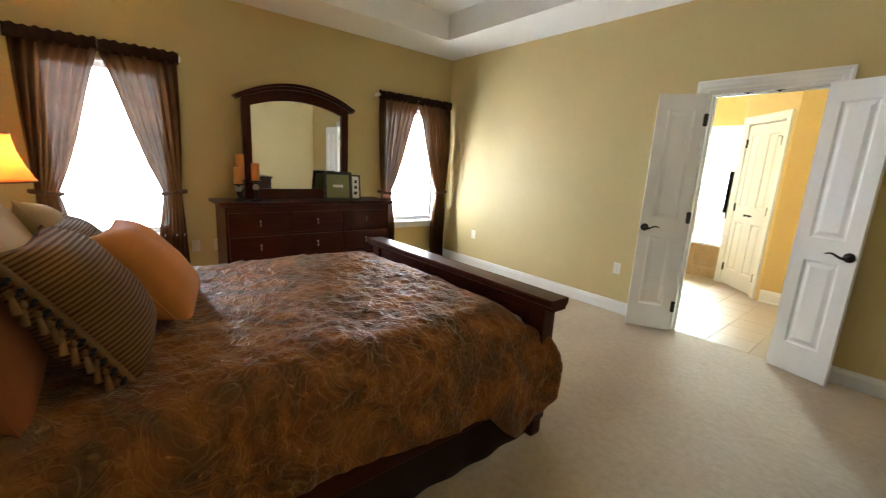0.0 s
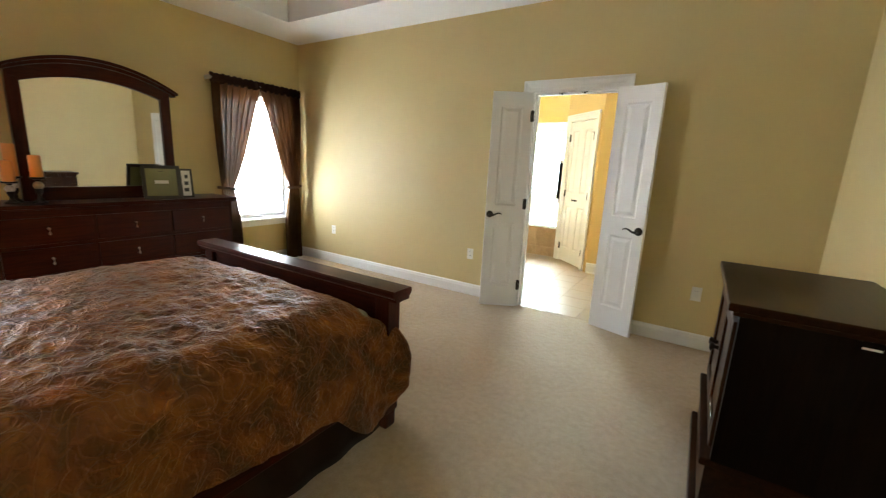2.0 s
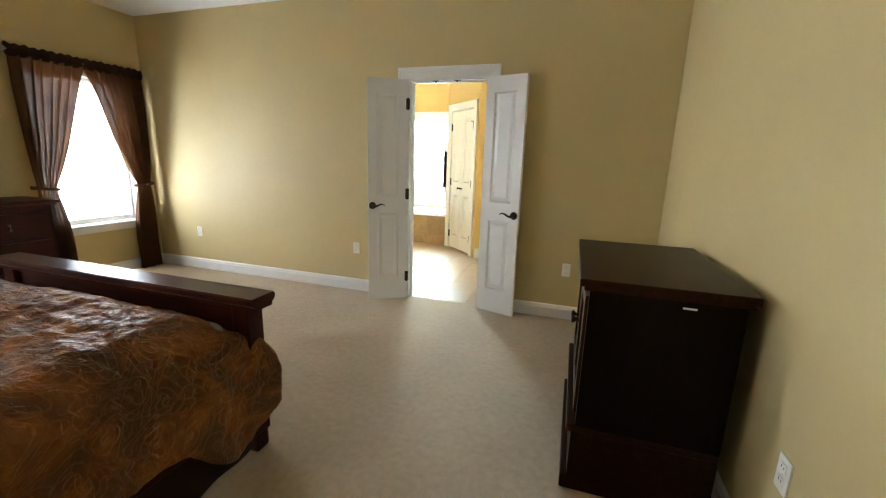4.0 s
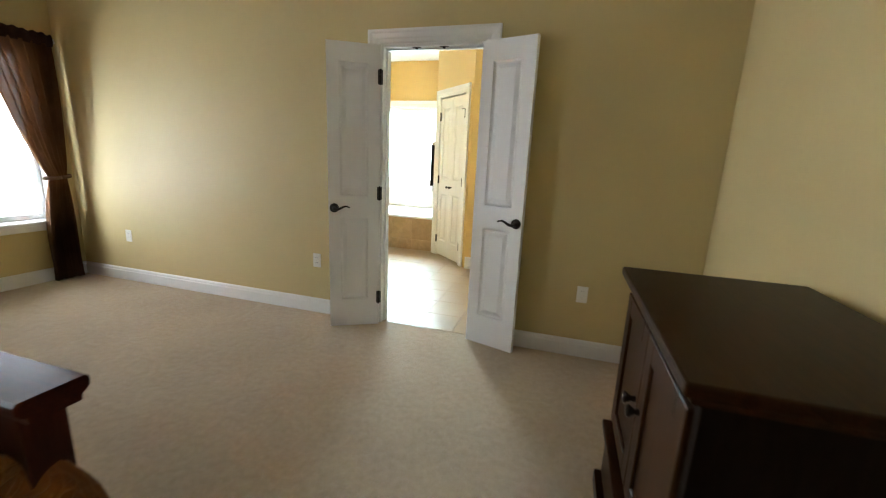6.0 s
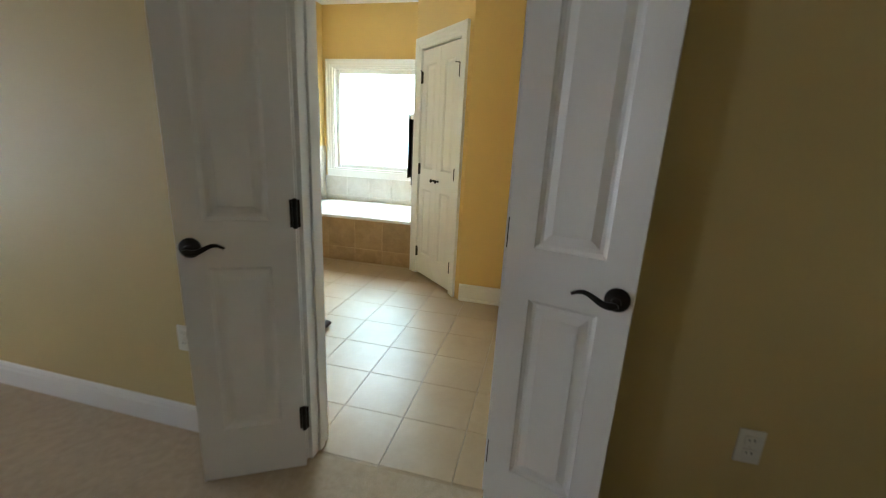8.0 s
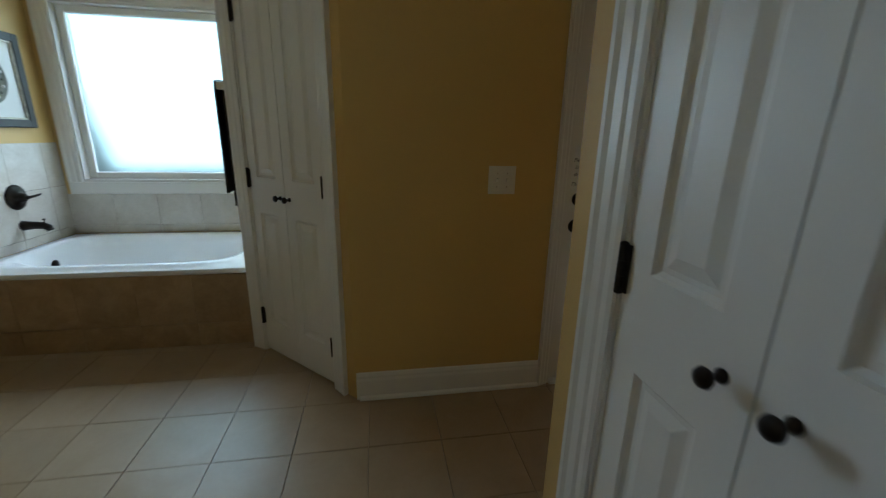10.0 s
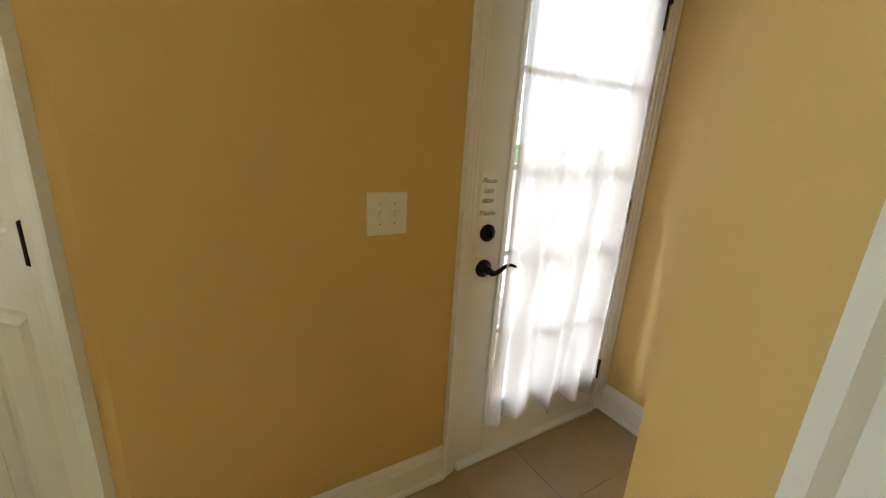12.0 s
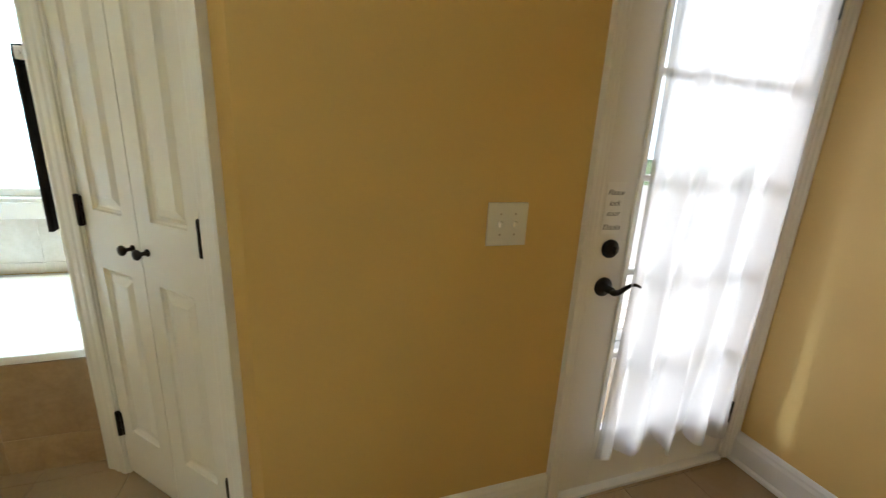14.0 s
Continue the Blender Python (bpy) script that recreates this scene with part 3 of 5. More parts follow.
def closet(number, origin, rz, length, o0, o1, wall_t=0.12):
    """A wall with a pair of narrow doors; local x runs along it and the room lies at -y."""
    m = pose(*origin, 0, 0, 0, rz)
    z = 2.06
    w = setting("wall_closet_%d" % number, holed(bmesh.new(), 0, length, 0, BZ, 0, wall_t, [(o0 - 0.018, o1 + 0.018, -0.01, z + 0.018)], "x"), WALL_BATH, "golden yellow wall round a closet doorway", "wall")
    w.matrix_world = m
    bm = bmesh.new()
    box(bm, (o0 - 0.018, -0.002, 0), (o0, wall_t, z + 0.018))
    box(bm, (o1, -0.002, 0), (o1 + 0.018, wall_t, z + 0.018))
    box(bm, (o0, -0.002, z), (o1, wall_t, z + 0.018))
    box(bm, (o0, 0.06, 0.0), (o1, wall_t - 0.01, z))
    j = setting("trim_closet_%d" % number, bm, WHITE, "white painted closet jamb", "door jamb")
    j.matrix_world = m
    casing("trim_closet_casing_%d" % number, m, o0 - 0.006, o1 + 0.006, z + 0.004, "white moulded casing round the closet doors")
    lw = (o1 - o0) / 2 - 0.003
    for side in (1, -1):
        hx = o0 + 0.001 if side > 0 else o1 - 0.001
        d = thing("closet_door", m @ pose(hx, 0.020, 0), "narrow white two-panel closet door, closed", "closet door", "closet doors of pair %d" % number)
        s = 0.07
        h, th = 2.03, 0.032
        zs = [0, 0.20, 0.83, 1.02, h - 0.12, h]
        xa, xb = (0, lw) if side > 0 else (-lw, 0)
        bm = bmesh.new()
        z0 = 0.018
        box(bm, (xa, -th / 2, z0), (xa + s, th / 2, z0 + h))
        box(bm, (xb - s, -th / 2, z0), (xb, th / 2, z0 + h))
        for a, b in ((0, 1), (2, 3), (4, 5)):
            box(bm, (xa + s, -th / 2, z0 + zs[a]), (xb - s, th / 2, z0 + zs[b]))
        part("leaf", bm, DOORWHITE, d)
        for a, b in ((1, 2), (3, 4)):
            part("panel", panel_bm(xa + s, xb - s, z0 + zs[a], z0 + zs[b], th), DOORWHITE, d)
        place(part("knob", knob_bm(), BRONZE, d, "small dark bronze knob", True), pose(side * (lw - (0.048 if number == 2 else 0.036)), -th / 2, 0.953 if number == 2 else 0.945))
        for hz in HINGE_Z:
            place(part("hinge", hinge_bm(), BRONZE, d, "dark bronze hinge"), pose(0, -th / 2 - 0.003, hz))
        if number != 2:
            bm = tube(bmesh.new(), [(0, -0.028, 0), (side * 0.012, -0.040, 0.002), (side * 0.030, -0.052, 0.003)], [0.004, 0.004, 0.004], 8)
            place(part("hinge_stop", bm, BRONZE, d, "dark bronze hinge pin stop"), pose(0, 0, HINGE_Z[2] + 0.05))
    return m


closet(1, (XR, 2.56), -45, 0.9023, 0.128, 0.750)
closet(3, (0.69, 1.94), 45, 0.92, 0.205, 0.820)
closet(2, (4.093, 1.03), -90, 0.91, 0.214, 0.800)


# ---- bedroom windows ----
def window_west(number, y0, y1):
    z0, z1 = WZ
    w = thing("window_%d" % number, pose(0, 0, 0), "white framed window with bright daylight behind", "window", "bedroom windows", "structure")
    bm = bmesh.new()
    for a, b in (((-0.2, y0, z0), (0.001, y0 + 0.02, z1)), ((-0.2, y1 - 0.02, z0), (0.001, y1, z1)), ((-0.2, y0 + 0.02, z1 - 0.02), (0.001, y1 - 0.02, z1)), ((-0.2, y0 + 0.02, z0), (-0.02, y1 - 0.02, z0 + 0.02))):
        box(bm, a, b)
    part("window_frame", bm, WHITE, w)
    x, ya, yb, a, b = -0.14, y0 + 0.02, y1 - 0.02, z0 + 0.02, z1 - 0.02
    bm = bmesh.new()
    box(bm, (x, ya, a), (x + 0.04, ya + 0.04, b), 0.004, 1)
    box(bm, (x, yb - 0.04, a), (x + 0.04, yb, b), 0.004, 1)
    box(bm, (x, ya + 0.04, a), (x + 0.04, yb - 0.04, a + 0.05), 0.004, 1)
    box(bm, (x, ya + 0.04, b - 0.04), (x + 0.04, yb - 0.04, b), 0.004, 1)
    s = part("sash", bm, WHITE, w)
    p = part("pane", one_box((x + 0.018, ya + 0.04, a + 0.05), (x + 0.022, yb - 0.04, b - 0.04)), GLASS, s)
    p.visible_shadow = False
    bm = box(bmesh.new(), (-0.02, y0 - 0.05, z0 - 0.012), (0.045, y1 + 0.05, z0 + 0.016), 0.006)
    part("window_sill", bm, WHITE, w, "white painted window sill")
    part("apron", one_box((0.0, y0 - 0.02, z0 - 0.075), (0.016, y1 + 0.02, z0 - 0.012), 0.004), WHITE, w)


window_west(1, *W1)
window_west(2, *W2)


def grid(bm, f, nu, nv):
    rows = [[bm.verts.new(f(i / nu, j / nv)) for i in range(nu + 1)] for j in range(nv + 1)]
    for a, b in zip(rows, rows[1:]):
        for k in range(nu):
            bm.faces.new((a[k], a[k + 1], b[k + 1], b[k]))
    return bm


def thicken(ob, t):
    md = ob.modifiers.new("thickness", "SOLIDIFY")
    md.thickness, md.offset = t, 0.0
    return ob


# ---- tied-back curtains ----
def curtain(y_out, y_mid, seed):
    s = 1 if y_mid > y_out else -1
    w = abs(y_mid - y_out)
    c = thing("curtain", pose(0, 0, 0), "brown semi-sheer curtain tied back, hanging to the carpet", "curtain", "bedroom curtains")
    zt, ztie = 2.13, 0.975
    ph = seed * 1.7

    def shape(u, v):
        z = zt - v * (zt - 0.012)
        if z > ztie:
            k = (zt - z) / (zt - ztie)
            inner = w * (1 - k) + 0.19 * k + 0.05 * math.sin(math.pi * k) * (k - 0.25)
            outer = 0.012 + 0.035 * k * k
            amp, n = 0.034 - 0.014 * k, 7
        else:
            k = (ztie - z) / ztie
            inner = 0.19 + 0.075 * math.sin(min(k * 1.5, 1) * math.pi / 2)
            outer = 0.047 - 0.035 * k
            amp, n = 0.014 + 0.026 * min(1, 2 * k), 7
        y = outer + (inner - outer) * u
        wob = math.sin(u * n * 2 * math.pi + ph + 1.2 * math.sin(v * 3 + ph)) + 0.35 * math.sin(u * 17 + ph * 2 + v * 4)
        gather = math.exp(-((z - ztie) / 0.10) ** 2)
        x = 0.085 + amp * wob * (1 - 0.55 * gather) + 0.03 * gather * math.sin(math.pi * u)
        return (x, y_out + s * (y + 0.006 * math.cos(u * n * 2 * math.pi + ph)), z)
    thicken(part("drape", grid(bmesh.new(), shape, 90, 80), DRAPE, c, "", True), 0.0015)

    def head(u, v):
        a = 2 * math.pi * v
        rip = math.sin(u * w * 95 + seed) + 0.5 * math.sin(u * w * 41 + 2 * seed)
        return (0.09 + (0.020 + 0.005 * rip) * math.cos(a), y_out + s * w * u, 2.165 + 0.052 * math.sin(a) + (0.006 * rip if math.sin(a) > 0.3 else 0.002 * rip))
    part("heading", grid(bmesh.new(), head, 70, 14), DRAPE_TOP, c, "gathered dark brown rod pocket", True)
    loop, rad = [], []
    for k in range(25):
        a = 2 * math.pi * k / 24
        loop.append((0.082 + 0.062 * math.cos(a), y_out + s * (0.112 + 0.105 * math.sin(a)), ztie - 0.012 * math.sin(a)))
        rad.append(0.016)
    part("tieback", tube(bmesh.new(), loop, rad, 8, 0.35), TIE, c, "brown fabric tieback band", True)


ROD1, ROD2 = (-1.205, -0.065), (-4.36, -3.275)
n_c = 0
for a, b in (ROD1, ROD2):
    mid = (a + b) / 2 + (0.0 if a > -2 else -0.01)
    curtain(a, mid - 0.002, n_c + 1)
    curtain(b, mid + 0.002, n_c + 2)
    n_c += 2
    r = thing("curtain_rod", pose(0, 0, 0), "slim white curtain rod on the golden wall", "curtain rod", "curtain rods")
    part("rod", tube(bmesh.new(), [(0.09, a - 0.015, 2.165), (0.09, b + 0.015, 2.165)], [0.008, 0.008], 12), WHITE, r)
    for y in (a - 0.012, b + 0.012):
        part("bracket", one_box((0, y - 0.008, 2.145), (0.10, y + 0.008, 2.185), 0.003, 1), WHITE, r)


# ---- bed ----
bed = thing("bed", pose(2.69, -3.3, 0), "dark cherry wooden bed with a panelled footboard", "bed")
OX, OY = 2.69, -3.3


def bedpart(name, lo, hi, material, bev=0.006, label=""):
    return part(name, one_box([a - b for a, b in zip(lo, (OX, OY, 0))], [a - b for a, b in zip(hi, (OX, OY, 0))], bev), material, bed, label)


for x in (1.87, 3.44):
    bedpart("post", (x, -2.275, 0.09), (x + 0.085, -2.185, 0.715), CHERRY_Z)
    bedpart("foot", (x + 0.006, -2.268, 0.0), (x + 0.079, -2.192, 0.09), CHERRY_Z, 0.012)
    bedpart("head_post", (x, -4.50, 0.0), (x + 0.085, -4.41, 1.28), CHERRY_Z)
bedpart("footboard_panel", (1.955, -2.250, 0.20), (3.44, -2.212, 0.715), CHERRY_X, 0.003)
bm = bmesh.new()
prof = [(-0.062, 0.728), (-0.070, 0.738), (-0.070, 0.756), (-0.064, 0.764), (0.064, 0.764), (0.070, 0.756), (0.070, 0.738), (0.062, 0.728), (0.052, 0.722), (0.050, 0.706), (-0.050, 0.706), (-0.052, 0.722)]
extrude_profile(bm, prof, (1.815 - OX, -2.23 - OY, 0), (3.575 - OX, -2.23 - OY, 0), (0, 1, 0))
part("footboard_cap", bm, CHERRY_X, bed, "polished dark cherry cap rail")
bedpart("headboard_panel", (1.955, -4.47, 0.30), (3.44, -4.435, 1.22), CHERRY_X, 0.004)
bedpart("headboard_cap", (1.83, -4.52, 1.22), (3.56, -4.39, 1.29), CHERRY_X, 0.01)
for x in (1.89, 3.455):
    bedpart("side_rail", (x, -4.41, 0.20), (x + 0.03, -2.275, 0.36), CHERRY_Y)
bedpart("box_spring", (1.93, -4.40, 0.22), (3.45, -2.285, 0.42), SHEET, 0.03)
bedpart("mattress", (1.93, -4.40, 0.42), (3.45, -2.30, 0.655), SHEET, 0.06)

tz = noise.noise


def skirt_fn(side):
    x0 = 3.475 if side > 0 else 1.905

    def f(u, v):
        y = -4.40 + u * 2.12
        x = x0 + side * (0.006 * math.sin(u * 60) + 0.004 * math.sin(u * 23 + 1) + 0.012 * v)
        return (x - side * 0.02 * (1 - v), y, 0.40 - v * 0.388)
    return f


sk = thing("bed_skirt", pose(0, 0, 0), "plain dark brown bed skirt falling to the carpet", "bed skirt")
for side in (1, -1):
    thicken(part("skirt_panel", grid(bmesh.new(), skirt_fn(side), 130, 8), SKIRT, sk, "", True), 0.003)


def comforter_fn(u, v):
    """u across the bed from hem to hem, v from the head to the foot."""
    y = -4.30 + v * 2.015
    half, top, r = 0.785, 0.705, 0.16
    side = 1 if u > 0.5 else -1
    a = abs(u - 0.5) * 2
    drop = 0.17 + 0.14 * v + 0.15 * math.sin(math.pi * max(0.0, min(1.0, (v - 0.82) / 0.18)))
    flat, arc = half - r, r * math.pi / 2
    total = flat + arc + drop
    s = a * total
    if s < flat:
        x, z, nx, nz = s, top, 0.0, 1.0
    elif s < flat + arc:
        t = (s - flat) / r
        x, z, nx, nz = flat + r * math.sin(t), top - r * (1 - math.cos(t)), math.sin(t), math.cos(t)
    else:
        d = s - flat - arc
        x, z, nx, nz = half + 0.16 * d, top - r - d, 1.0, 0.0
    # puffed middle, fall towards the foot and the corner
    z += nz * 0.012 * math.cos(s / flat * 1.2 if s < flat else 1.2)
    foot = max(0.0, (v - 0.90) / 0.10)
    z -= nz * 0.115 * foot ** 2.2
    hang = max(0.0, (s - flat - arc * 0.5) / (drop + arc * 0.5))
    y += 0.125 * math.sin(min(1.0, hang * 1.25) * math.pi * 0.62) * max(0.0, (v - 0.6) / 0.4) ** 2
    x += 0.05 * hang * max(0.0, (v - 0.8) / 0.2) + hang * (0.045 * math.sin((v - 0.80) * 34) * max(0.0, (v - 0.72) / 0.28) + 0.012 * math.sin(v * 19 + 1))
    x += 0.035 * math.sin(math.pi * min(1.0, hang)) * max(0.0, (v - 0.82) / 0.18)
    x -= 0.07 * max(0.0, hang - 0.6) * max(0.0, (v - 0.88) / 0.12)
    # the head end is folded under the pillows
    p = Vector((x * side * 2.2, y * 2.6, z * 2.2))
    wr = 0.016 * tz(p) + 0.010 * tz(p * 2.7 + Vector((5, 1, 0))) + 0.0055 * tz(Vector((p.x * 3.0, p.y * 8.0, p.z * 4))) + 0.0075 * tz(p * 8.5) + 0.0050 * tz(p * 14 + Vector((2, 7, 1)))
    x += nx * wr
    z += nz * wr
    return (OX + side * x, y, z)


cv = part("comforter", grid(bmesh.new(), comforter_fn, 230, 190), PAISLEY, None, "", True)
tagged(cv, "gold, rust and sage paisley quilted comforter spread over the bed", "comforter")
thicken(cv, 0.018)


def pillow_bm(w, h, t, power=0.5, n=36):
    bm = bmesh.new()
    for sgn in (1, -1):
        def f(u, v):
            a, b = 2 * u - 1, 2 * v - 1
            k = max(0.0, (1 - a ** 4) * (1 - b ** 4))
            pin = 1 - 0.11 * (1 - abs(a) ** 2) * abs(b) ** 3
            pin2 = 1 - 0.11 * (1 - abs(b) ** 2) * abs(a) ** 3
            z = t / 2 * k ** power * (0.72 + 0.28 * (1 - a * a) * (1 - b * b))
            z += 0.006 * k * tz(Vector((a * 2.4, b * 2.4, sgn * 3 + w * 9)))
            return (a * w / 2 * pin2, b * h / 2 * pin, sgn * z)
        grid(bm, f, n, n)
    bmesh.ops.remove_doubles(bm, verts=bm.verts[:], dist=0.0006)
    return bm


def pillow(x, y, z, w, h, t, lean, yaw, material, label, roll=0, group="bed pillows"):
    m = pose(x, y, z, 0, 0, yaw) @ pose(0, 0, 0, 180 - lean, 0, 0) @ pose(0, 0, 0, 0, 0, roll)
    p = thing("pillow", m, label, "pillow", group)
    part("cushion", pillow_bm(w, h, t), material, p, "", True)
    # piping round the seam
    pts = []
    for k in range(81):
        q = 4 * k / 80
        e, f = int(q) % 4, q - int(q)
        c = [(-1, -1), (1, -1), (1, 1), (-1, 1)]
        a = c[e][0] + (c[(e + 1) % 4][0] - c[e][0]) * f
        b = c[e][1] + (c[(e + 1) % 4][1] - c[e][1]) * f
        pts.append((a * w / 2 * (1 - 0.11 * (1 - b * b) * abs(a) ** 3), b * h / 2 * (1 - 0.11 * (1 - a * a) * abs(b) ** 3), 0))
    part("piping", tube(bmesh.new(), pts, [0.0045] * len(pts), 6), material, p, "", True)
    return p


# this sham's shadow is in its cloth colour
pillow(3.10, -4.16, 0.925, 0.60, 0.54, 0.20, 66, 2, ORANGE_SHADED, "large orange pillow sham on the headboard, cloth darkened for the shadow there")
pillow(2.40, -4.19, 0.925, 0.62, 0.54, 0.20, 66, -2, CREAM, "large cream pillow sham leaning on the headboard")
pillow(1.98, -4.05, 0.905, 0.44, 0.44, 0.18, 58, 6, CREAM, "cream pillow with a gold stripe on the bed", 8)
pillow(2.20, -3.93, 0.865, 0.44, 0.40, 0.18, 56, -4, STRIPE, "brown ribbed striped accent pillow", 0)
pillow(2.62, -3.745, 0.865, 0.50, 0.47, 0.24, 52, -12, ORANGE, "apricot square accent pillow on the paisley comforter", 0)
A = pillow(3.02, -3.925, 0.890, 0.47, 0.48, 0.26, 58, -6, STRIPE, "brown ribbed striped accent pillow with gold tassel trim", 0)
bm = tube(bmesh.new(), [(0.235 * (1 - 0.11 * (1 - (2 * k / 20 - 1) ** 2)) + 0.004, (k / 20 - 0.5) * 0.46, 0) for k in range(21)], [0.011] * 21, 8)
part("trim_band", bm, TASSEL, A, "gold braid", True)
tassel = mesh_of("tassel", lathe(lathe(bmesh.new(), [(0.002, 0.0), (0.008, -0.006), (0.009, -0.014), (0.006, -0.020)], 8), [(0.005, -0.020), (0.007, -0.028), (0.009, -0.050), (0.011, -0.064), (0.008, -0.066)], 10), TASSEL, True)
bead = mesh_of("bead", lathe(bmesh.new(), [(0.001, -0.008), (0.006, -0.006), (0.008, 0), (0.006, 0.006), (0.001, 0.008)], 10), BRONZE, True)
down = (A.matrix_world.to_3x3().inverted() @ Vector((0.25, 0.02, -1))).normalized()
turn_down = Vector((0, 0, -1)).rotation_difference(down).to_matrix().to_4x4()
for k in range(13):
    v = -0.22 + 0.44 * k / 12
    u = 0.246 * (1 - 0.11 * (1 - (v / 0.235) ** 2))
    for j in range(2):
        b = new("bead", bead)
        b.parent = A
        b.matrix_local = Matrix.Translation(Vector((u + 0.004, v + 0.009 * j, 0)) + down * (0.012 + 0.016 * j))
    t = new("tassel", tassel)
    t.parent = A
    t.matrix_local = Matrix.Translation(Vector((u + 0.006, v, 0)) + down * 0.034) @ turn_down @ pose(0, 0, 0, random.uniform(-10, 10), random.uniform(-10, 10), 0)


# ---- dresser with mirror ----
dr = thing("dresser", pose(0, 0, 0), "long dark cherry dresser with nine drawers and metal pulls", "dresser")
DY0, DY1, DF = -3.045, -1.285, 0.475
part("side_panel", one_box((0.035, DY0, 0.09), (DF, DY0 + 0.025, 0.872), 0.003), CHERRY_Z, dr)
part("side_panel", one_box((0.035, DY1 - 0.025, 0.09), (DF, DY1, 0.872), 0.003), CHERRY_Z, dr)
part("back_panel", one_box((0.035, DY0 + 0.025, 0.09), (0.05, DY1 - 0.025, 0.872)), CHERRY_Y, dr)
for z in (0.09, 0.335, 0.575, 0.812):
    part("rail", one_box((0.05, DY0 + 0.025, z), (DF, DY1 - 0.025, z + (0.03 if z < 0.8 else 0.06)), 0.002), CHERRY_Y, dr)
part("top", box(one_box((0.02, DY0 - 0.055, 0.885), (DF + 0.05, DY1 + 0.055, 0.915), 0.008), (0.03, DY0 - 0.03, 0.872), (DF + 0.028, DY1 + 0.03, 0.885), 0.004), CHERRY_Y, dr, "polished dark cherry top")
part("plinth", box(one_box((0.04, DY0 - 0.012, 0.0), (DF + 0.016, DY1 + 0.012, 0.07), 0.008), (0.04, DY0 - 0.006, 0.07), (DF + 0.008, DY1 + 0.006, 0.092), 0.004), CHERRY_Y, dr)
cw = (DY1 - DY0 - 0.05 - 0.04) / 3
for i in (1, 2):
    y0 = DY0 + 0.025 + i * (cw + 0.02) - 0.02
    part("stile", one_box((DF - 0.03, y0 - 0.002, 0.12), (DF - 0.001, y0 + 0.022, 0.812)), CHERRY_Z, dr)
pull_bm = lathe(bmesh.new(), [(0.004, 0), (0.009, 0.003), (0.006, 0.010), (0.009, 0.016), (0.003, 0.020)], 14, Matrix.Rotation(radians(90), 4, "Y"))
tube(pull_bm, [(0.016, 0, 0), (0.019, 0, -0.012), (0.018, 0, -0.03), (0.017, 0, -0.042), (0.016, 0, -0.05)], [0.003, 0.0035, 0.005, 0.009, 0.004], 10)
pull = mesh_of("pull", pull_bm, NICKEL, True)
for i in range(3):
    y0 = DY0 + 0.025 + i * (cw + 0.02)
    for z0, z1 in ((0.122, 0.333), (0.367, 0.573), (0.607, 0.810)):
        d = part("drawer", box(one_box((0.06, y0 + 0.004, z0), (DF - 0.004, y0 + cw - 0.004, z1), 0.003), (DF - 0.004, y0 + 0.002, z0 - 0.002), (DF + 0.012, y0 + cw - 0.002, z1 + 0.002), 0.006), CHERRY_Y, dr)
        p = new("pull", pull)
        p.parent = d
        p.matrix_local = pose(DF + 0.012, y0 + cw / 2, (z0 + z1) / 2 + 0.02)
        tagged(p, "antique nickel drop pull")

mr = thing("dresser_mirror", pose(0, 0, 0), "arched mirror in a dark cherry frame standing on the dresser", "mirror")
MY0, MY1 = -2.80, -1.685
MYC, MHW = (MY0 + MY1) / 2, (MY1 - MY0) / 2


def arch_band(y0, y1, lo, hi, x0, x1, n=28):
    bm = bmesh.new()
    ring = []
    for k in range(n + 1):
        y = y0 + (y1 - y0) * k / n
        ring.append([bm.verts.new(p) for p in ((x0, y, lo(y)), (x1, y, lo(y)), (x1, y, hi(y)), (x0, y, hi(y)))])
    for a, b in zip(ring, ring[1:]):
        for j in range(4):
            bm.faces.new((a[j], a[(j + 1) % 4], b[(j + 1) % 4], b[j]))
    bm.faces.new(ring[0])
    bm.faces.new(ring[-1])
    return bm


def arch(z_side, z_mid, half):
    return lambda y: z_side + (z_mid - z_side) * (1 - min(1.0, abs(y - MYC) / half) ** 2)


part("post", one_box((0.16, MY0, 0.916), (0.22, MY0 + 0.08, 1.86), 0.006), CHERRY_Z, mr)
part("post", one_box((0.16, MY1 - 0.08, 0.916), (0.22, MY1, 1.86), 0.006), CHERRY_Z, mr)
part("bottom_rail", one_box((0.165, MY0 + 0.08, 0.916), (0.215, MY1 - 0.08, 1.025), 0.005), CHERRY_Y, mr)
HC = MHW + 0.062
part("arched_rail", arch_band(MY0, MY1, arch(1.80, 1.925, MHW), arch(1.868, 2.030, HC), 0.163, 0.218), CHERRY_Y, mr)
part("cornice", arch_band(MY0 - 0.045, MY1 + 0.045, arch(1.868, 2.030, HC), arch(1.893, 2.062, HC), 0.15, 0.242), CHERRY_Y, mr)
part("cornice_cap", arch_band(MY0 - 0.062, MY1 + 0.062, arch(1.893, 2.062, HC), arch(1.915, 2.090, HC), 0.14, 0.262), CHERRY_Y, mr)
part("mirror_glass", arch_band(MY0 + 0.06, MY1 - 0.06, lambda y: 1.0, arch(1.83, 1.94, MHW), 0.182, 0.196), MIRROR, mr, "clear silvered mirror glass")
part("back_board", arch_band(MY0 + 0.03, MY1 - 0.03, lambda y: 0.95, arch(1.85, 1.97, MHW), 0.168, 0.180), CHERRY_Y, mr)

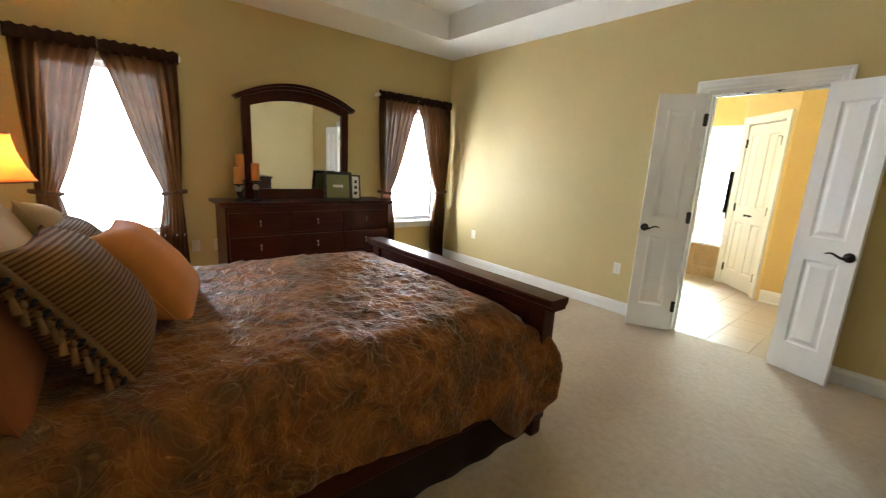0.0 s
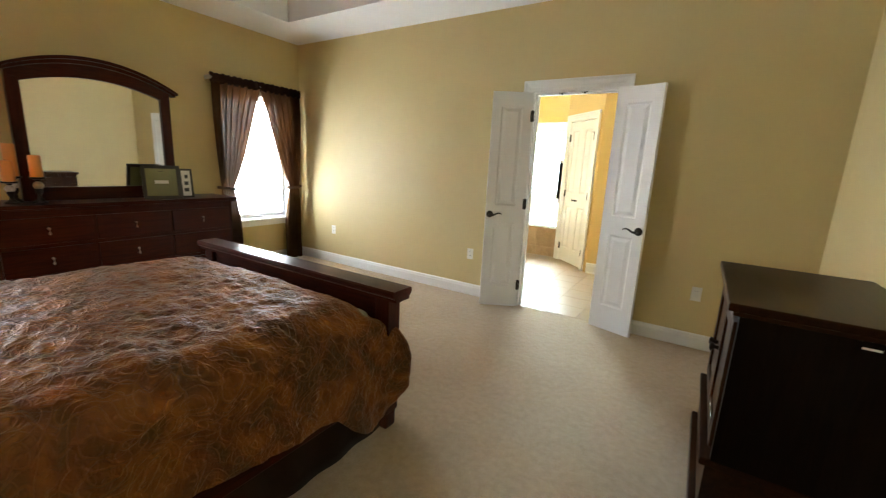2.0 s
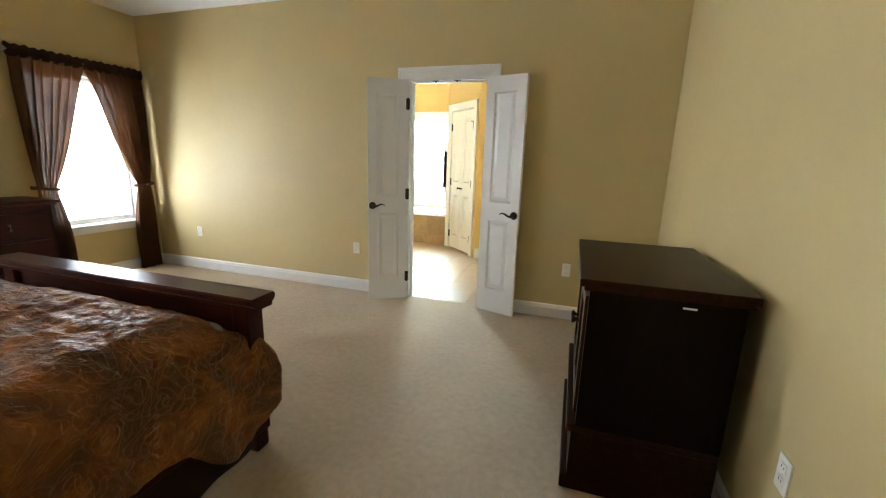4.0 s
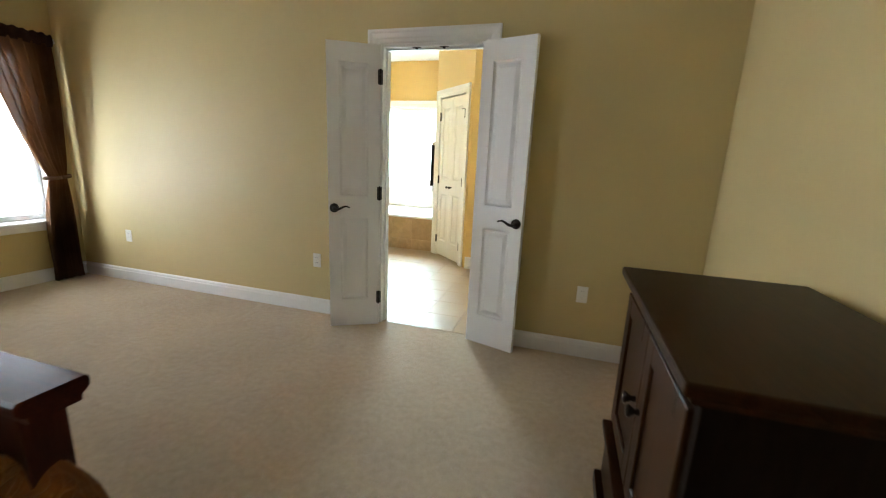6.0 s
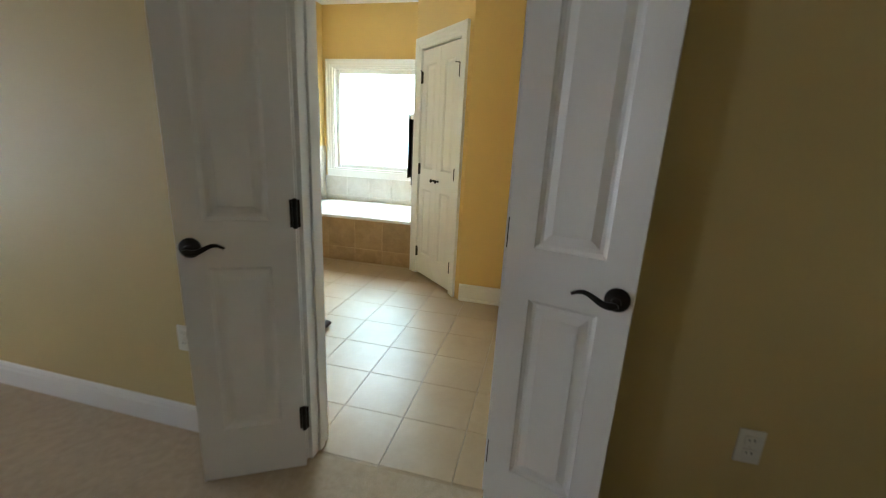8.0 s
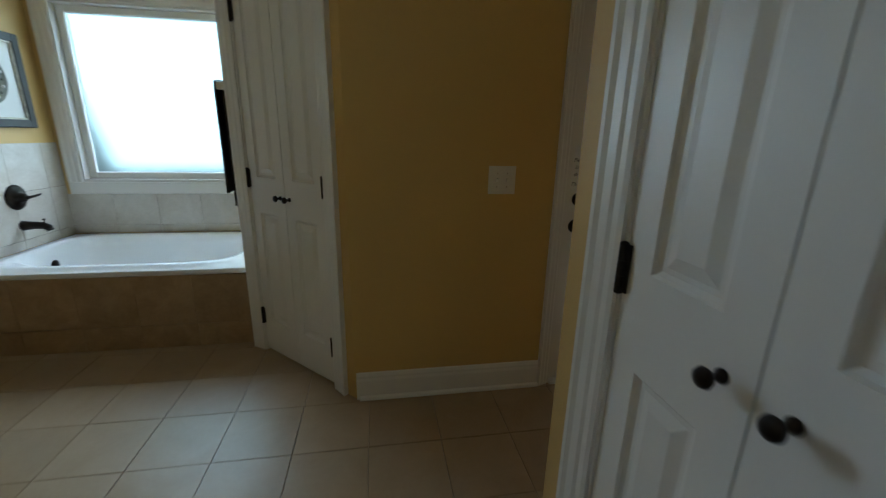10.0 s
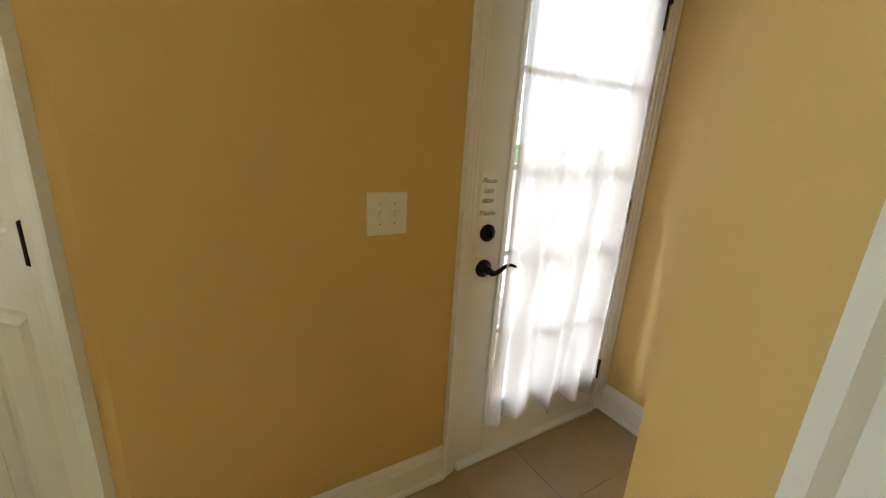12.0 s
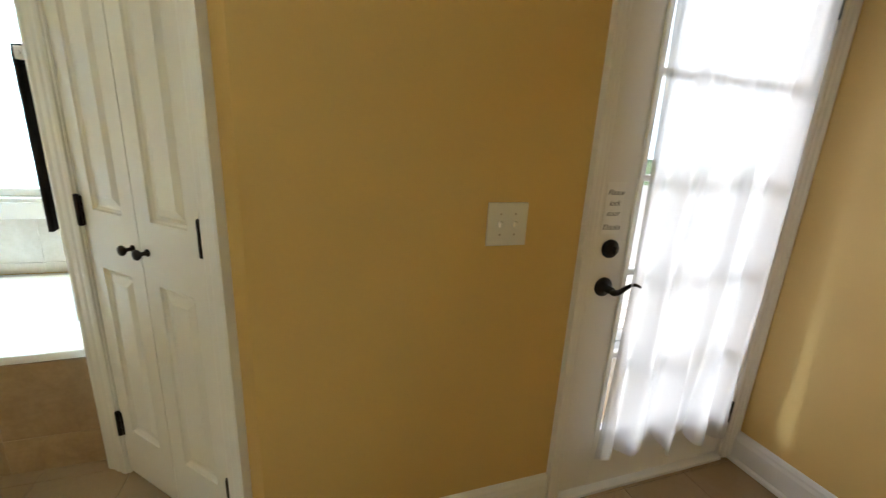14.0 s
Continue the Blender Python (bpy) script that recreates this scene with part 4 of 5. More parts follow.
for cx, cy, hz, ch in ((0.245, -2.845, 0.20, 0.245), (0.33, -2.885, 0.165, 0.155), (0.36, -2.735, 0.20, 0.165)):
    hb = thing("candle_holder", pose(cx, cy, 0.915), "turned bronze and gold candle holder on the dresser", "candle holder", "candle holders")
    k = hz / 0.2
    part("stem", lathe(bmesh.new(), [(0.045, 0), (0.045, 0.008), (0.030, 0.018), (0.014, 0.035 * k), (0.012, 0.06 * k), (0.022, 0.085 * k), (0.024, 0.105 * k), (0.012, 0.13 * k), (0.010, 0.165 * k), (0.022, 0.18 * k)], 20), bpy.data.materials["oiled_bronze"], hb, "", True)
    part("ball", lathe(bmesh.new(), [(0.010, 0.10 * k), (0.027, 0.115 * k), (0.032, 0.135 * k), (0.025, 0.155 * k), (0.010, 0.168 * k)], 20), bpy.data.materials["antique_nickel"], hb, "golden ball", True)
    part("dish", lathe(bmesh.new(), [(0.015, 0.178 * k), (0.046, 0.186 * k), (0.050, 0.2 * k), (0.040, 0.2 * k)], 24), BRONZE, hb)
    cd = thing("candle", pose(cx, cy, 0.915 + hz), "amber orange pillar candle in a holder", "candle", "candles")
    part("wax", lathe(bmesh.new(), [(0.036, 0), (0.038, 0.004), (0.038, ch - 0.006), (0.034, ch), (0.024, ch - 0.004), (0.003, ch - 0.006)], 24), WAX, cd, "", True)
    part("wick", tube(bmesh.new(), [(0, 0, ch - 0.008), (0.001, 0.001, ch + 0.006)], [0.0012, 0.001], 6), INK, cd)


def photo_frame(name, cx, cy, w, h, yaw, label, border, picture):
    f = thing(name, pose(cx, cy, 0.9155, 0, 0, yaw) @ pose(0, 0, 0, 0, -9, 0), label, "picture frame")
    bm = bmesh.new()
    for lo, hi in (((-0.018, -w / 2, 0), (0, -w / 2 + border, h)), ((-0.018, w / 2 - border, 0), (0, w / 2, h)), ((-0.018, -w / 2 + border, 0), (0, w / 2 - border, border)), ((-0.018, -w / 2 + border, h - border), (0, w / 2 - border, h))):
        box(bm, lo, hi, 0.003, 1)
    part("frame", bm, BLACKWOOD, f)
    part("picture", one_box((-0.014, -w / 2 + border, border), (-0.008, w / 2 - border, h - border)), picture, f)
    part("stand", one_box((-0.075, -0.02, 0.012), (-0.070, 0.02, h * 0.8), 0.001, 1), BLACKWOOD, f).matrix_local = pose(0.0, 0, 0, 0, 14, 0)
    return f


pf = photo_frame("picture_frame", 0.43, -1.90, 0.305, 0.315, -14, "black wooden frame with an olive print on the dresser", 0.03, PHOTO)
part("caption", one_box((-0.0078, -0.055, 0.145), (-0.007, 0.055, 0.175)), PAPER, pf, "white caption strip")
pf2 = photo_frame("picture_frame", 0.37, -1.655, 0.115, 0.285, -10, "narrow black frame with a pale print on the dresser", 0.018, PAPER)
for k in range(3):
    part("print_mark", one_box((-0.0078, -0.022 + 0.006 * k, 0.06 + 0.065 * k), (-0.007, 0.018, 0.095 + 0.065 * k), 0.002, 1), INK, pf2)


# ---- chest by the east wall ----
ch = thing("chest", pose(0, 0, 0), "dark espresso two-door wooden chest against the wall", "chest")
cx0, cx1, cy0, cy1 = 4.885, 5.40, -1.985, -1.17
# side and back panels take the shade-darkened espresso
part("side_panel", one_box((cx0, cy0, 0.30), (cx1, cy0 + 0.03, 0.885), 0.002), ESPRESSO_SHADED, ch)
part("side_panel", one_box((cx0, cy1 - 0.03, 0.30), (cx1, cy1, 0.885), 0.002), ESPRESSO_SHADED, ch)
part("back_panel", one_box((cx1 - 0.015, cy0 + 0.03, 0.30), (cx1, cy1 - 0.03, 0.885)), ESPRESSO_SHADED, ch)
part("shelf", one_box((cx0 + 0.01, cy0 + 0.03, 0.30), (cx1 - 0.015, cy1 - 0.03, 0.33)), ESPRESSO, ch)
part("shelf", one_box((cx0 + 0.01, cy0 + 0.03, 0.855), (cx1 - 0.015, cy1 - 0.03, 0.885)), ESPRESSO, ch)
part("top", box(one_box((4.845, -2.012, 0.902), (5.425, -1.145, 0.932), 0.007), (4.862, -2.0, 0.885), (5.415, -1.157, 0.902), 0.005), ESPRESSO, ch, "polished dark brown top")
part("base", one_box((4.872, cy0, 0.06), (cx1, cy1, 0.27), 0.002), ESPRESSO, ch)
part("base_moulding", one_box((4.850, cy0 - 0.002, 0.27), (cx1, cy1 + 0.002, 0.30), 0.008), ESPRESSO, ch)
part("plinth", one_box((4.845, cy0 - 0.004, 0.0), (cx1, cy1 + 0.004, 0.06), 0.006), ESPRESSO, ch)
dw = (cy1 - cy0 - 0.06) / 2
for k in range(2):
    y0 = cy0 + 0.03 + k * dw
    bm = bmesh.new()
    for lo, hi in (((cx0 - 0.012, y0 + 0.002, 0.335), (cx0 + 0.008, y0 + 0.07, 0.85)), ((cx0 - 0.012, y0 + dw - 0.07, 0.335), (cx0 + 0.008, y0 + dw - 0.002, 0.85)), ((cx0 - 0.012, y0 + 0.07, 0.335), (cx0 + 0.008, y0 + dw - 0.07, 0.40)), ((cx0 - 0.012, y0 + 0.07, 0.785), (cx0 + 0.008, y0 + dw - 0.07, 0.85))):
        box(bm, lo, hi, 0.003, 1)
    d = part("cabinet_door", bm, ESPRESSO_LIT, ch)
    part("door_panel", one_box((cx0 - 0.002, y0 + 0.07, 0.40), (cx0 + 0.006, y0 + dw - 0.07, 0.785)), ESPRESSO_LIT, d)
    yk = y0 + (dw - 0.035 if k == 0 else 0.035)
    place(part("knob", lathe(bmesh.new(), [(0.010, 0), (0.010, 0.006), (0.007, 0.012), (0.016, 0.022), (0.020, 0.03), (0.012, 0.036)], 18, Matrix.Rotation(radians(-90), 4, "Y")), BRONZE, d, "dark bronze knob", True), pose(cx0 - 0.012, yk, 0.62))
part("label_strip", one_box((5.20, cy0 - 0.0015, 0.855), (5.245, cy0 + 0.001, 0.862)), PLASTIC, ch, "small pale scuff strip")

# ---- nightstand and lamp ----
ns = thing("nightstand", pose(1.30, -4.55, 0), "dark cherry nightstand beside the bed", "nightstand")
part("body", one_box((-0.27, -0.24, 0.06), (0.27, 0.22, 0.62), 0.005), CHERRY_Z, ns)
part("top", one_box((-0.295, -0.26, 0.62), (0.295, 0.25, 0.648), 0.007), CHERRY_X, ns)
for x in (-0.23, 0.23):
    for y in (-0.2, 0.18):
        part("leg", one_box((x - 0.03, y - 0.03, 0), (x + 0.03, y + 0.03, 0.06), 0.006), CHERRY_Z, ns)
for z in (0.12, 0.37):
    d = part("drawer", one_box((-0.235, 0.215, z), (0.235, 0.236, z + 0.22), 0.005), CHERRY_X, ns)
    place(part("pull", knob_bm(), NICKEL, d, "", True), pose(0, 0.236, z + 0.12, 0, 0, 180))
lp = thing("table_lamp", pose(1.25, -4.36, 0.648), "lit table lamp with an amber bell shade on the nightstand", "table lamp")
part("base", lathe(bmesh.new(), [(0.075, 0), (0.075, 0.012), (0.05, 0.025), (0.022, 0.05), (0.05, 0.11), (0.062, 0.17), (0.05, 0.24), (0.022, 0.29), (0.028, 0.315), (0.012, 0.335)], 28), BRONZE, lp, "", True)
part("neck", lathe(bmesh.new(), [(0.008, 0.335), (0.008, 0.40), (0.018, 0.41), (0.018, 0.46), (0.012, 0.47)], 18), NICKEL, lp, "", True)
bm = bmesh.new()
prof = [(0.105 + 0.085 * (1 - k / 12) ** 1.7, 0.49 + 0.265 * k / 12) for k in range(13)]


def shade(u, v):
    q = v * 12
    i = min(11, int(q))
    f = q - i
    r = prof[i][0] * (1 - f) + prof[i + 1][0] * f
    return (r * math.cos(2 * math.pi * u), r * math.sin(2 * math.pi * u), prof[i][1] * (1 - f) + prof[i + 1][1] * f)


thicken(part("shade", grid(bm, shade, 48, 12), SHADE, lp, "amber fabric bell shade, glowing", True), 0.002)
for r, z in ((prof[0][0], prof[0][1]), (prof[-1][0], prof[-1][1])):
    part("shade_trim", tube(bmesh.new(), [(r * math.cos(a), r * math.sin(a), z) for a in (2 * math.pi * k / 40 for k in range(41))], [0.004] * 41, 6), TIE, lp, "", True)
part("bulb", lathe(bmesh.new(), [(0.012, 0.47), (0.016, 0.49), (0.030, 0.53), (0.026, 0.56), (0.008, 0.575)], 18), BULB, lp, "", True)
glow = new("lamp_light", bpy.data.lights.new("lamp_light", "POINT"))
glow.data.energy, glow.data.color, glow.data.shadow_soft_size = 9, (1.0, 0.70, 0.40), 0.04
glow.location = (1.25, -4.36, 0.648 + 0.63)


# ---- sockets and switches ----
def outlet(m, label="white duplex wall socket on the golden wall"):
    o = thing("wall_socket", m, label, "socket", "wall sockets")
    part("plate", one_box((-0.035, -0.006, -0.057), (0.035, 0.0, 0.057), 0.003), PLASTIC, o)
    for z in (-0.022, 0.022):
        r = part("receptacle", one_box((-0.017, -0.009, z - 0.015), (0.017, -0.005, z + 0.015), 0.006), PLASTIC, o)
        for x in (-0.007, 0.007):
            part("slot", one_box((x - 0.0012, -0.0096, z - 0.001), (x + 0.0012, -0.0085, z + 0.008)), SLOT, r)
    part("screw", one_box((-0.002, -0.007, -0.002), (0.002, -0.0055, 0.002)), NICKEL, o)


for x in (0.648, 2.731, 4.79):
    outlet(pose(x, 0, 0.446))
for y in (-3.035, -3.23):
    outlet(pose(0, y, 0.435, 0, 0, 90))
outlet(pose(XE, -2.24, 0.46, 0, 0, -90))

sw = thing("light_switch", pose(4.195, YW, 1.0775), "white double toggle light switch plate on the golden wall", "light switch")
part("plate", one_box((-0.063, -0.007, -0.063), (0.063, 0, 0.063), 0.004), PLASTIC, sw)
for x in (-0.023, 0.023):
    part("toggle", one_box((-0.005, -0.018, -0.004), (0.005, -0.004, 0.012), 0.002), PLASTIC, sw).matrix_local = pose(x, 0, 0, 12)
    part("toggle_slot", one_box((x - 0.0065, -0.0078, -0.0125), (x + 0.0065, -0.0065, 0.0125)), PLASTIC, sw)
    for z in (-0.03, 0.03):
        part("screw", lathe(bmesh.new(), [(0.0032, 0), (0.0028, 0.0014)], 10, Matrix.Translation((x, -0.007, z)) @ Matrix.Rotation(radians(90), 4, "X")), NICKEL, sw)


# ---- bathtub ----
TZT, TYF = 0.487, 2.575
tb = thing("bathtub", pose(0, 0, 0), "white drop-in bathtub in a tiled surround", "bathtub")
bm = bmesh.new()
N = 48


def ring_pts(cx, cy, hx, hy, z, p=3.4):
    out = []
    for k in range(N):
        a = 2 * math.pi * k / N
        c, s = math.cos(a), math.sin(a)
        d = (abs(c) ** p + abs(s) ** p) ** (-1 / p)
        out.append((cx + hx * c * d, cy + hy * s * d, z))
    return out


tcx, tcy = (XL + XR) / 2, (TYF + YB) / 2 - 0.004
hx, hy = (XR - XL) / 2 - 0.004, (YB - TYF) / 2 - 0.008
levels = [(hx, hy + 0.006, TZT - 0.03, 60), (hx, hy + 0.006, TZT - 0.004, 60), (hx - 0.004, hy, TZT, 60), (hx - 0.04, hy - 0.05, TZT, 9), (hx - 0.05, hy - 0.06, TZT + 0.012, 7), (hx - 0.10, hy - 0.10, TZT + 0.014, 5), (hx - 0.13, hy - 0.13, TZT + 0.002, 4.2), (hx - 0.15, hy - 0.15, TZT - 0.06, 4), (hx - 0.21, hy - 0.18, TZT - 0.30, 3.6), (hx - 0.27, hy - 0.24, TZT - 0.375, 3.2), (hx - 0.5, hy - 0.4, TZT - 0.385, 2.6)]
rings = [[bm.verts.new(p) for p in ring_pts(tcx, tcy, a, b, z, pw)] for a, b, z, pw in levels]
for a, b in zip(rings, rings[1:]):
    for k in range(N):
        bm.faces.new((a[k], a[(k + 1) % N], b[(k + 1) % N], b[k]))
bm.faces.new(rings[-1])
part("shell", bm, ACRYLIC, tb, "glossy white acrylic", True)
part("overflow", lathe(bmesh.new(), [(0.034, 0), (0.034, 0.005), (0.026, 0.010), (0.004, 0.012)], 24, Matrix.Translation((XL + 0.175, tcy, TZT - 0.10)) @ Matrix.Rotation(radians(90), 4, "Y")), BRONZE, tb, "dark bronze overflow cover", True)
setting("tub_surround", one_box((XL + 0.002, TYF, 0), (XR - 0.002, TYF + 0.05, TZT - 0.032)), GROUT, "grout bed under the tiled tub front", "tub surround")

vl = thing("tub_valve", pose(XL + 0.01, 3.13, 0.83, 0, 0, 90), "dark bronze round tub valve with a lever", "tub valve")
part("escutcheon", lathe(bmesh.new(), [(0.082, 0), (0.080, 0.006), (0.060, 0.014), (0.030, 0.020), (0.028, 0.045), (0.020, 0.060)], 32, Matrix.Rotation(radians(90), 4, "X")), BRONZE, vl, "", True)
part("lever", tube(bmesh.new(), [(0, -0.052, 0), (0.02, -0.062, -0.002), (0.05, -0.07, 0.002), (0.085, -0.074, 0.006), (0.10, -0.074, 0.010)], [0.012, 0.010, 0.008, 0.007, 0.005], 10), BRONZE, vl, "", True)
sp = thing("tub_spout", pose(XL + 0.01, 3.13, 0.645, 0, 0, 90), "dark bronze tub spout", "tub spout")
part("body", tube(bmesh.new(), [(0, 0, 0), (0, -0.02, 0), (0, -0.07, 0.002), (0, -0.12, -0.002), (0, -0.145, -0.016), (0, -0.15, -0.034)], [0.034, 0.030, 0.025, 0.024, 0.023, 0.020], 16), BRONZE, sp, "", True)
part("diverter", lathe(bmesh.new(), [(0.004, 0.02), (0.004, 0.036), (0.008, 0.038), (0.008, 0.046)], 12, Matrix.Translation((0, -0.125, 0))), BRONZE, sp)

# frosted window over the tub
bwn = thing("window_3", pose(0, 0, 0), "white framed frosted privacy window over the bathtub", "window", "", "structure")
x0, x1, z0, z1 = BW
bm = bmesh.new()
for lo, hi in (((x0, YB, z0), (x0 + 0.015, YB + 0.14, z1)), ((x1 - 0.015, YB, z0), (x1, YB + 0.14, z1)), ((x0 + 0.015, YB, z1 - 0.015), (x1 - 0.015, YB + 0.14, z1)), ((x0 + 0.015, YB - 0.004, z0), (x1 - 0.015, YB + 0.14, z0 + 0.02))):
    box(bm, lo, hi)
part("jamb", bm, WHITE, bwn)
bm = bmesh.new()
for lo, hi in (((x0 + 0.015, YB + 0.06, z0 + 0.02), (x0 + 0.065, YB + 0.11, z1 - 0.015)), ((x1 - 0.065, YB + 0.06, z0 + 0.02), (x1 - 0.015, YB + 0.11, z1 - 0.015)), ((x0 + 0.065, YB + 0.06, z0 + 0.02), (x1 - 0.065, YB + 0.11, z0 + 0.07)), ((x0 + 0.065, YB + 0.06, z1 - 0.065), (x1 - 0.065, YB + 0.11, z1 - 0.015))):
    box(bm, lo, hi, 0.006, 1)
part("window_frame", bm, WHITE, bwn)
pane = part("pane", one_box((x0 + 0.065, YB + 0.082, z0 + 0.07), (x1 - 0.065, YB + 0.088, z1 - 0.065)), FROST, bwn, "frosted glass pane")
pane.visible_shadow = False
bm = bmesh.new()
casing_side(bm, x0, -1, z1, YB, 0.95, z0)
casing_side(bm, x1, 1, z1, YB, 0.95, z0)
casing_head(bm, x0, x1, z1, YB, 0.95)
box(bm, (x0 - 0.088, YB - 0.022, z0 - 0.088), (x1 + 0.088, YB, z0), 0.004)
part("casing", bm, WHITE, bwn)

# framed medallion on the tap-end wall
ar = thing("framed_medallion", pose(XL, 3.125, 1.55, 0, 0, 90), "dark framed round grey relief medallion on a pale mat", "framed art")
w, h = 0.60, 0.575
bm = bmesh.new()
for lo, hi in (((-w / 2, -0.03, -h / 2), (-w / 2 + 0.05, 0, h / 2)), ((w / 2 - 0.05, -0.03, -h / 2), (w / 2, 0, h / 2)), ((-w / 2 + 0.05, -0.03, -h / 2), (w / 2 - 0.05, 0, -h / 2 + 0.05)), ((-w / 2 + 0.05, -0.03, h / 2 - 0.05), (w / 2 - 0.05, 0, h / 2))):
    box(bm, lo, hi, 0.006)
part("frame", bm, BLACKWOOD, ar)
bm = bmesh.new()
for lo, hi in (((-w / 2 + 0.05, -0.022, -h / 2 + 0.05), (-w / 2 + 0.062, -0.01, h / 2 - 0.05)), ((w / 2 - 0.062, -0.022, -h / 2 + 0.05), (w / 2 - 0.05, -0.01, h / 2 - 0.05)), ((-w / 2 + 0.062, -0.022, -h / 2 + 0.05), (w / 2 - 0.062, -0.01, -h / 2 + 0.062)), ((-w / 2 + 0.062, -0.022, h / 2 - 0.062), (w / 2 - 0.062, -0.01, h / 2 - 0.05))):
    box(bm, lo, hi, 0.002, 1)
part("inner_fillet", bm, NICKEL, ar)
part("mat_board", one_box((-w / 2 + 0.05, -0.010, -h / 2 + 0.05), (w / 2 - 0.05, -0.002, h / 2 - 0.05)), MAT_BOARD, ar)
rot = Matrix.Rotation(radians(90), 4, "X") @ Matrix.Diagonal((1, 1, 1, 1))
md = part("medallion", lathe(bmesh.new(), [(0.158, 0.010), (0.158, 0.016), (0.146, 0.020), (0.138, 0.016), (0.110, 0.017), (0.104, 0.022), (0.096, 0.017), (0.062, 0.018), (0.056, 0.024), (0.03, 0.020), (0.004, 0.026)], 40, rot), MEDAL, ar, "grey-green carved relief", True)
for k in range(18):
    a = 2 * math.pi * k / 18
    for r, s in ((0.124, 0.011), (0.08, 0.009)):
        part("bead_relief", lathe(bmesh.new(), [(s, 0.014), (s * 0.8, 0.021), (s * 0.2, 0.025)], 8, Matrix.Translation((r * math.cos(a), 0, r * math.sin(a))) @ rot), MAT_BOARD if k % 2 else MEDAL, md)

# towel on a bar at the other end
tr = thing("towel_bar", pose(XR, 0, 1.50), "slim white towel bar on the end wall of the tub", "towel bar")
part("bar", tube(bmesh.new(), [(-0.055, 2.605, 0), (-0.055, 3.15, 0)], [0.008, 0.008], 12), WHITE, tr)
for y in (2.62, 3.14):
    part("bracket", one_box((-0.065, y - 0.012, -0.02), (0, y + 0.012, 0.02), 0.004), WHITE, tr)
tw = part("towel", grid(bmesh.new(), lambda u, v: (XR - 0.055 + 0.019 * math.cos(math.pi * max(0, min(1, (v - 0.47) / 0.06))) * (1 + 0.25 * math.sin(u * 9)) - 0.004, 2.635 + 0.40 * u, 1.522 + 0.003 * math.sin(u * 12) - (0.672 * (0.47 - v) / 0.47 if v < 0.47 else (0.60 * (v - 0.53) / 0.47 if v > 0.53 else 0))), 30, 40), TOWEL, None, "", True)
tagged(tw, "black towel folded over the bar beside the bathtub", "towel")
thicken(tw, 0.014)

# ---- vanity and mat ----
va = thing("vanity", pose(0, 0, 0), "red-stained wooden vanity cabinet with a cream counter", "vanity")
part("body", one_box((1.10, 0.121, 0.10), (2.615, 0.75, 0.815), 0.003), VANITY_WOOD, va)
part("end_panel", one_box((2.615, 0.121, 0.0), (2.635, 0.775, 0.815), 0.003), VANITY_WOOD, va)
part("toe_kick", one_box((1.10, 0.121, 0.0), (2.615, 0.69, 0.10)), BLACKWOOD, va)
for k in range(3):
    x = 1.12 + 0.5 * k
    d = part("cabinet_door", one_box((x, 0.75, 0.13), (x + 0.475, 0.77, 0.79), 0.004), VANITY_WOOD, va)
    place(part("knob", knob_bm(), BRONZE, d, "", True), pose(x + 0.43, 0.77, 0.68, 0, 0, 180))
ct = part("counter", one_box((1.05, 0.121, 0.815), (2.668, 0.79, 0.850), 0.008), COUNTER, None)
tagged(ct, "cream cultured marble vanity counter", "counter")
bm = grid(bmesh.new(), lambda u, v: (1.98 + 0.79 * u, 0.70 + 0.42 * v, 0.0225 + 0.0025 * tz(Vector((u * 25, v * 18, 0)))), 60, 40)
for v in bm.verts:
    dx, dy = min(v.co.x - 1.98, 2.77 - v.co.x), min(v.co.y - 0.70, 1.12 - v.co.y)
    if dx < 0.05 and dy < 0.05:
        q = Vector((0.05 - dx, 0.05 - dy))
        if q.length > 0.05:
            k = 1 - 0.05 / q.length
            v.co.x += q.x * k * (1 if v.co.x < 2.3 else -1)
            v.co.y += q.y * k * (1 if v.co.y < 0.9 else -1)
    if min(dx, dy) < 0.012:
        v.co.z -= 0.010
mt = part("bath_mat", bm, RUG, None, "", True)
tagged(mt, "dark brown plush bath mat on the tiled floor", "bath mat")
thicken(mt, 0.020).modifiers[0].offset = 1

# ---- garden door with sheer ----
fx0, fx1 = FD[0], FD[1]
bm = bmesh.new()
box(bm, (fx0, YW - 0.002, 0), (fx0 + 0.018, YW + 0.14, 2.042))
box(bm, (fx1 - 0.018, YW - 0.002, 0), (fx1, YW + 0.14, 2.042))
box(bm, (fx0, YW - 0.002, 2.042), (fx1, YW + 0.14, 2.06))
setting("trim_garden_door", bm, WHITE, "white painted garden door jamb", "door jamb")
bm = bmesh.new()
casing_side(bm, fx0 + 0.004, -1, 2.055, YW, 0.6)
casing_side(bm, fx1 - 0.004, 1, 2.055, YW, 0.55)
casing_head(bm, fx0 + 0.004, fx1 - 0.004, 2.055, YW, 0.55)
setting("trim_garden_door_casing", bm, WHITE, "white moulded casing round the garden door", "door casing")
setting("threshold", one_box((fx0 + 0.018, YW - 0.02, -0.006), (fx1 - 0.018, YW + 0.15, 0.014), 0.004), WHITE, "pale threshold strip of the garden door", "threshold")
gd = thing("door_3", pose(0, 0, 0), "white glazed garden door with fifteen panes, closed", "door", "", "structure")
a, b, ya, yb = fx0 + 0.021, fx1 - 0.021, YW + 0.008, YW + 0.050
gx0, gx1, gz0, gz1 = a + 0.130, b - 0.090, 0.265, 1.85
bm = bmesh.new()
box(bm, (a, ya, 0.02), (gx0, yb, 2.036), 0.002, 1)
